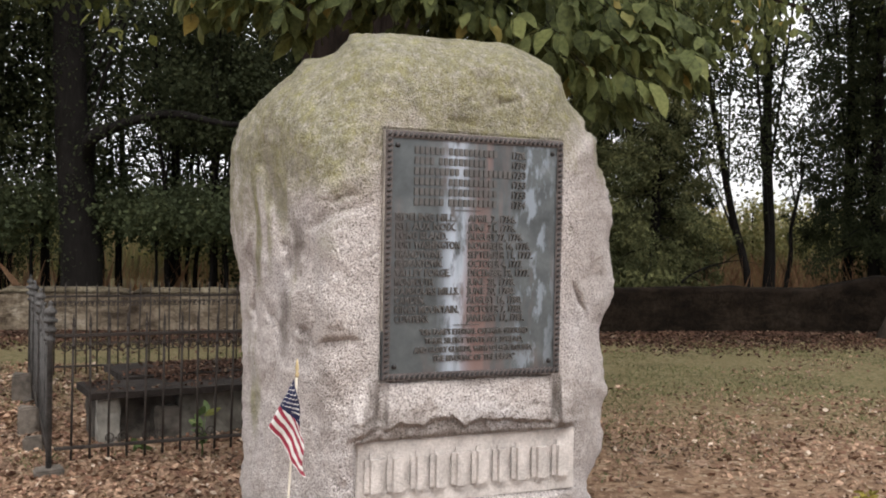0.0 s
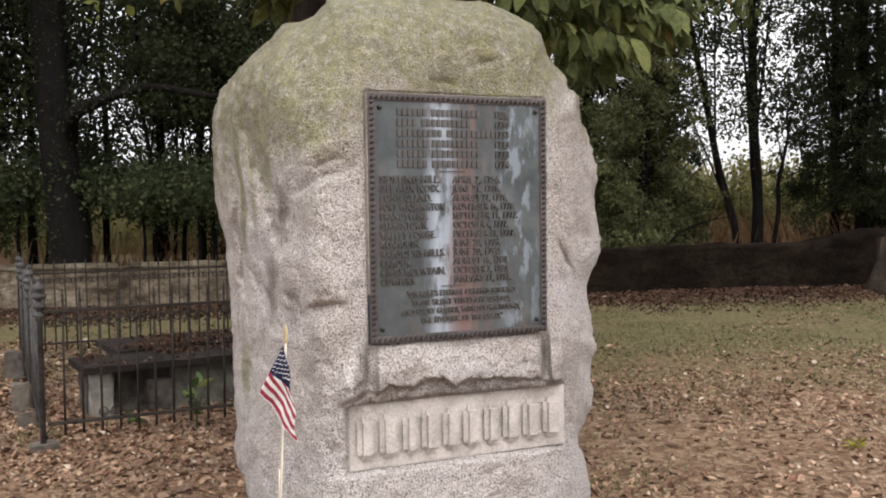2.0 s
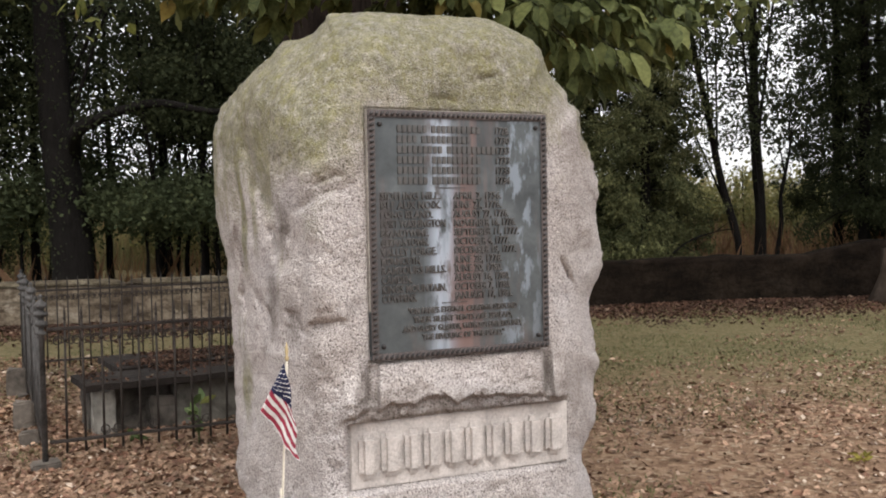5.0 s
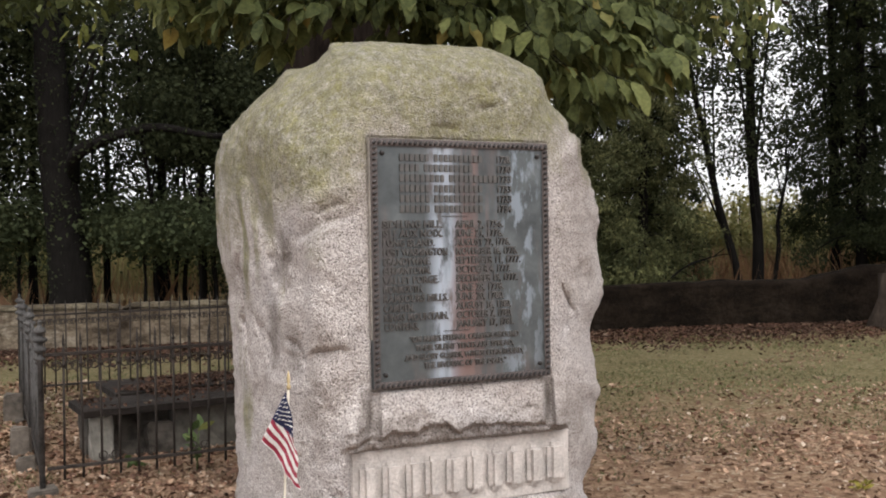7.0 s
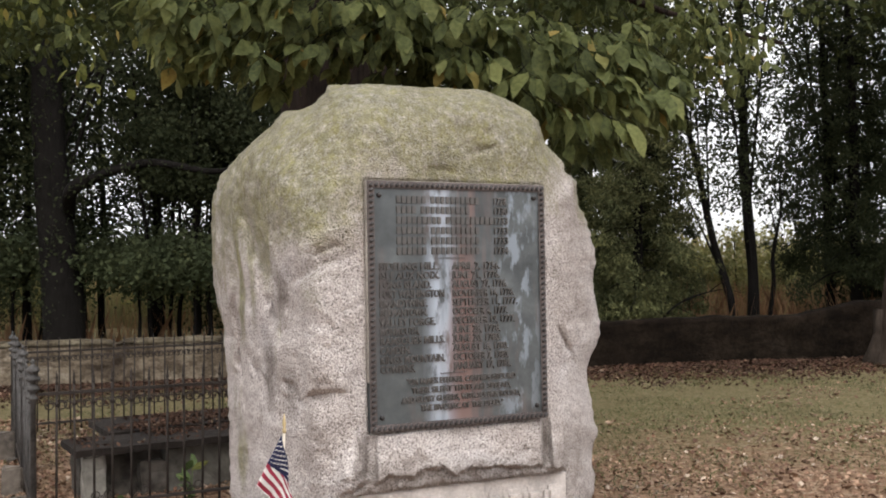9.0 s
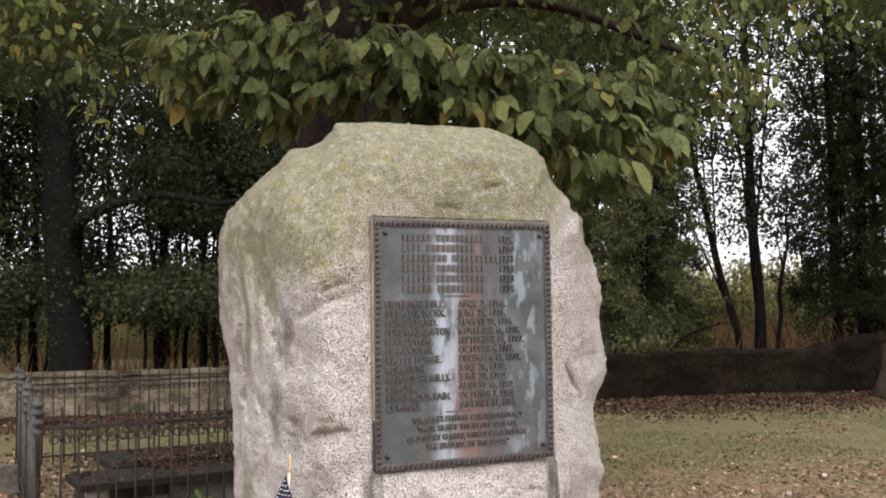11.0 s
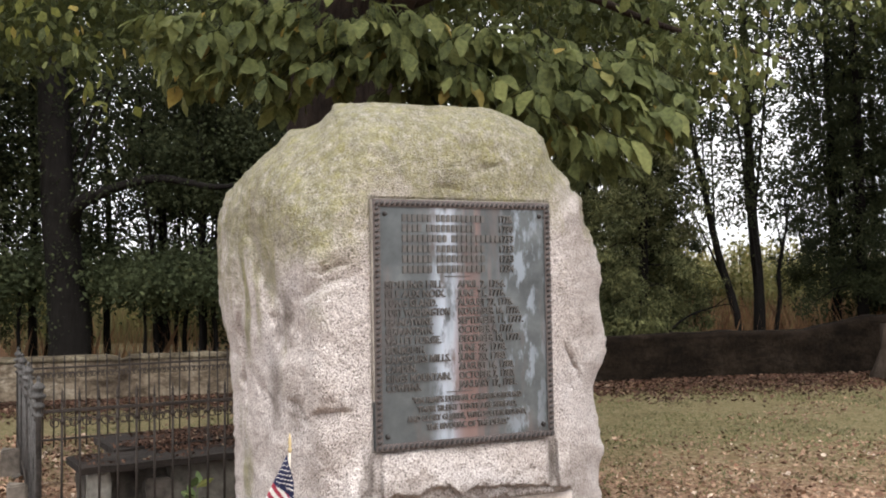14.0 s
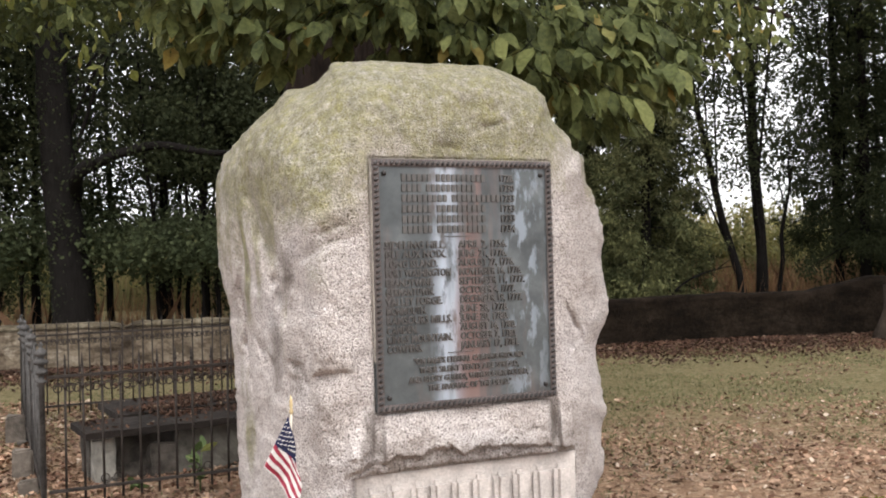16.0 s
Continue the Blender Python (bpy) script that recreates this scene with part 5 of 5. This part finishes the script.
def blades(name, at, height, width, mat, rng, lean=0.25):
    n = len(at)
    a = rng.uniform(0, 2 * np.pi, n)
    side = np.stack([np.cos(a), np.sin(a), np.zeros(n)], 1) * (width * rng.uniform(0.6, 1.4, n))[:, None]
    hgt = (height * rng.uniform(0.5, 1.25, n))[:, None]
    off = rng.normal(0, lean, (n, 3)) * hgt
    off[:, 2] = 0
    upv = np.array([[0, 0, 1.0]]) * hgt
    v = np.stack([at - side, at + side, at + side * 0.7 + upv * 0.55 + off * 0.35, at + upv + off, at - side * 0.7 + upv * 0.55 + off * 0.35], 1).reshape(-1, 3)
    k = np.arange(n)[:, None] * 5
    me = bpy.data.meshes.new(name)
    me.from_pydata(v.tolist(), [], (k + np.array([[0, 1, 2, 3, 4]])).tolist())
    me.materials.append(mat)
    return me


rng = np.random.default_rng(9)
n = 23000
at = np.stack([rng.uniform(-30, 34, n), 32 + 22 * rng.uniform(0, 1, n) ** 2, np.zeros(n)], 1)
stuff("crop", blades("crop", at, 2.75, 0.028, CROP, rng, 0.22), "tall ripening field crop beyond the wood", "crop")
n = 10500
at = np.stack([rng.uniform(-14, 14, n), rng.uniform(19.3, 27, n), np.zeros(n)], 1)
at = at[(at[:, 0] > 4) | (rng.uniform(0, 1, n) < 0.35)]
at[:, 2] -= np.where(at[:, 0] < 4, 0.45, 0.0)
stuff("brush", blades("brush", at, 1.25, 0.012, BRUSH, rng, 0.22), "dry brown brush and stalks behind the wall", "brush")

n = 120000
x = rng.uniform(-8, 9.5, n)
y = rng.uniform(1.5, 17.5, n)
cover = np.array([noise.noise(Vector((a * 0.45, b * 0.45, 12))) + 0.5 * noise.noise(Vector((a * 1.6, b * 1.6, 2))) for a, b in zip(x, y)])
keep = (1.7 * cover + 0.07 * (y - 9.0) + rng.uniform(-0.25, 0.25, n) > 0.05) & (y < 15.1 + 0.19 * x + 0.9 * cover)
x, y = x[keep], y[keep]
at = np.stack([x, y, np.array([ground_height(a, b) for a, b in zip(x, y)])], 1)
stuff("grass", blades("grass", at, 0.030, 0.0045, GRASS, rng, 0.8), "short thin patchy grass", "grass")

def scatter(n, x0, x1, y0, y1, lean, thin, seed):
    """Spots on the ground, thicker in drifts, thinning out with distance."""
    x = rng.uniform(x0, x1, n)
    y = y0 + (y1 - y0) * rng.uniform(0, 1, n) ** lean
    drift = np.array([noise.noise(Vector((a * 0.6, b * 0.6, seed))) + 0.5 * noise.noise(Vector((a * 1.9, b * 1.9, seed))) for a, b in zip(x, y)])
    keep = (drift + rng.uniform(-0.5, 0.6, n) + 0.22 - thin * np.maximum(y - 7.0, 0) > 0.0) & (y < 15.5 + 0.19 * x)
    x, y = x[keep], y[keep]
    return np.stack([x, y, np.array([ground_height(a, b) + 0.010 for a, b in zip(x, y)])], 1)


for size, mat, near_n, far_n, lift, curl, words in (
        (0.024, LITTER, 42000, 52000, 0.012, 0.4, "crumbled brown leaf litter on the ground"),
        (0.046, LITTER, 17000, 21000, 0.022, 0.6, "dry brown leaves lying on the grass"),
        (0.050, LITTER_RED, 14000, 9000, 0.022, 0.6, "damp dark reddish leaves among the litter"),
        (0.092, LITTER, 1100, 700, 0.030, 0.75, "large curled dry leaves lying about")):
    at = np.concatenate([scatter(near_n, -6.2, 0.2, 2.6, 11.0, 1.0, 0.05, 30), scatter(far_n, 0.3, 9.5, 2.6, 16.0, 1.5, 0.17, 30)])
    at[:, 2] += rng.uniform(0, lift, len(at))
    stuff("fallen_leaves", leaves_mesh("fallen_leaves", at, size, mat, rng, 0, 0.72, curl, flat=True), words, "fallen leaves")

# leaves lying on the ledger slab
n = 11000
u, v = rng.uniform(0, 2.1, n), rng.uniform(0.0, 1.25, n)
keep = (v < 0.54) | (u > 0.32)
u, v = u[keep], v[keep]
n = len(u)
keep = np.array([noise.noise(Vector((a * 1.6, b * 2.4, 8))) for a, b in zip(u, v)]) + 0.12 * v + rng.uniform(-0.25, 0.35, n) > 0.06
u, v = u[keep], v[keep]
ca, sa = math.cos(radians(TOMB_ANGLE)), math.sin(radians(TOMB_ANGLE))
at = np.stack([-2.56 + u * ca - v * sa, 6.80 + u * sa + v * ca, np.where(v > 0.55, 0.416, 0.392) + rng.uniform(0, 0.015, len(u))], 1)
stuff("slab_leaves", leaves_mesh("slab_leaves", at, 0.031, LITTER_DARK, rng, 0, 0.6, 0.45, flat=True), "dark reddish wet leaves lying on the ledger slab", "fallen leaves")


def weed(x, y, height, count, mat, label, seed, size=0.13):
    rng = np.random.default_rng(seed)
    t = thing("weed", pose(x, y, 0), label, "weed")
    bm = bmesh.new()
    tube(bm, [(0, 0, -0.02), (0.01, 0, height * 0.5), (0.02, 0.01, height)], [0.006, 0.005, 0.002], 6)
    part("stem", bm, mat, t)
    p = np.stack([rng.normal(0, 0.02, count), rng.normal(0, 0.02, count), rng.uniform(0.1, 1.0, count) * height], 1)
    ob = new("foliage", leaves_mesh("foliage", p, size, mat, rng, -0.5, 0.38))
    ob.parent = t


weed(-1.73, 6.52, 0.30, 16, WEED, "fresh green broad-leaved weed beside the tomb", 4)
weed(-2.24, 6.62, 0.08, 7, WEED, "low green weed at the foot of the tomb", 5)
weed(2.52, 5.75, 0.05, 22, WEED_YELLOW, "small yellow-green weed in the grass", 6, 0.06)

# damp leaves blown against the foot of the wall, spread wide to imitate its shade
n = 32000
u = rng.uniform(-8.0, 13.0, n)
v = np.abs(rng.normal(0, 1.0, n)) * np.where(u > 2, 1.25, 1.0) + 0.2
ca, sa = math.cos(radians(WALL_ANGLE)), math.sin(radians(WALL_ANGLE))
x, y = u * ca + v * sa, 15.84 + u * sa - v * ca
at = np.stack([x, y, np.array([ground_height(a, b) + 0.012 for a, b in zip(x, y)]) + rng.uniform(0, 0.04, n)], 1)
stuff("wall_leaves", leaves_mesh("wall_leaves", at, 0.06, LITTER_DARK, rng, 0, 0.66, 0.5, flat=True), "dark damp leaves along the foot of the wall, standing in for shade too", "fallen leaves")
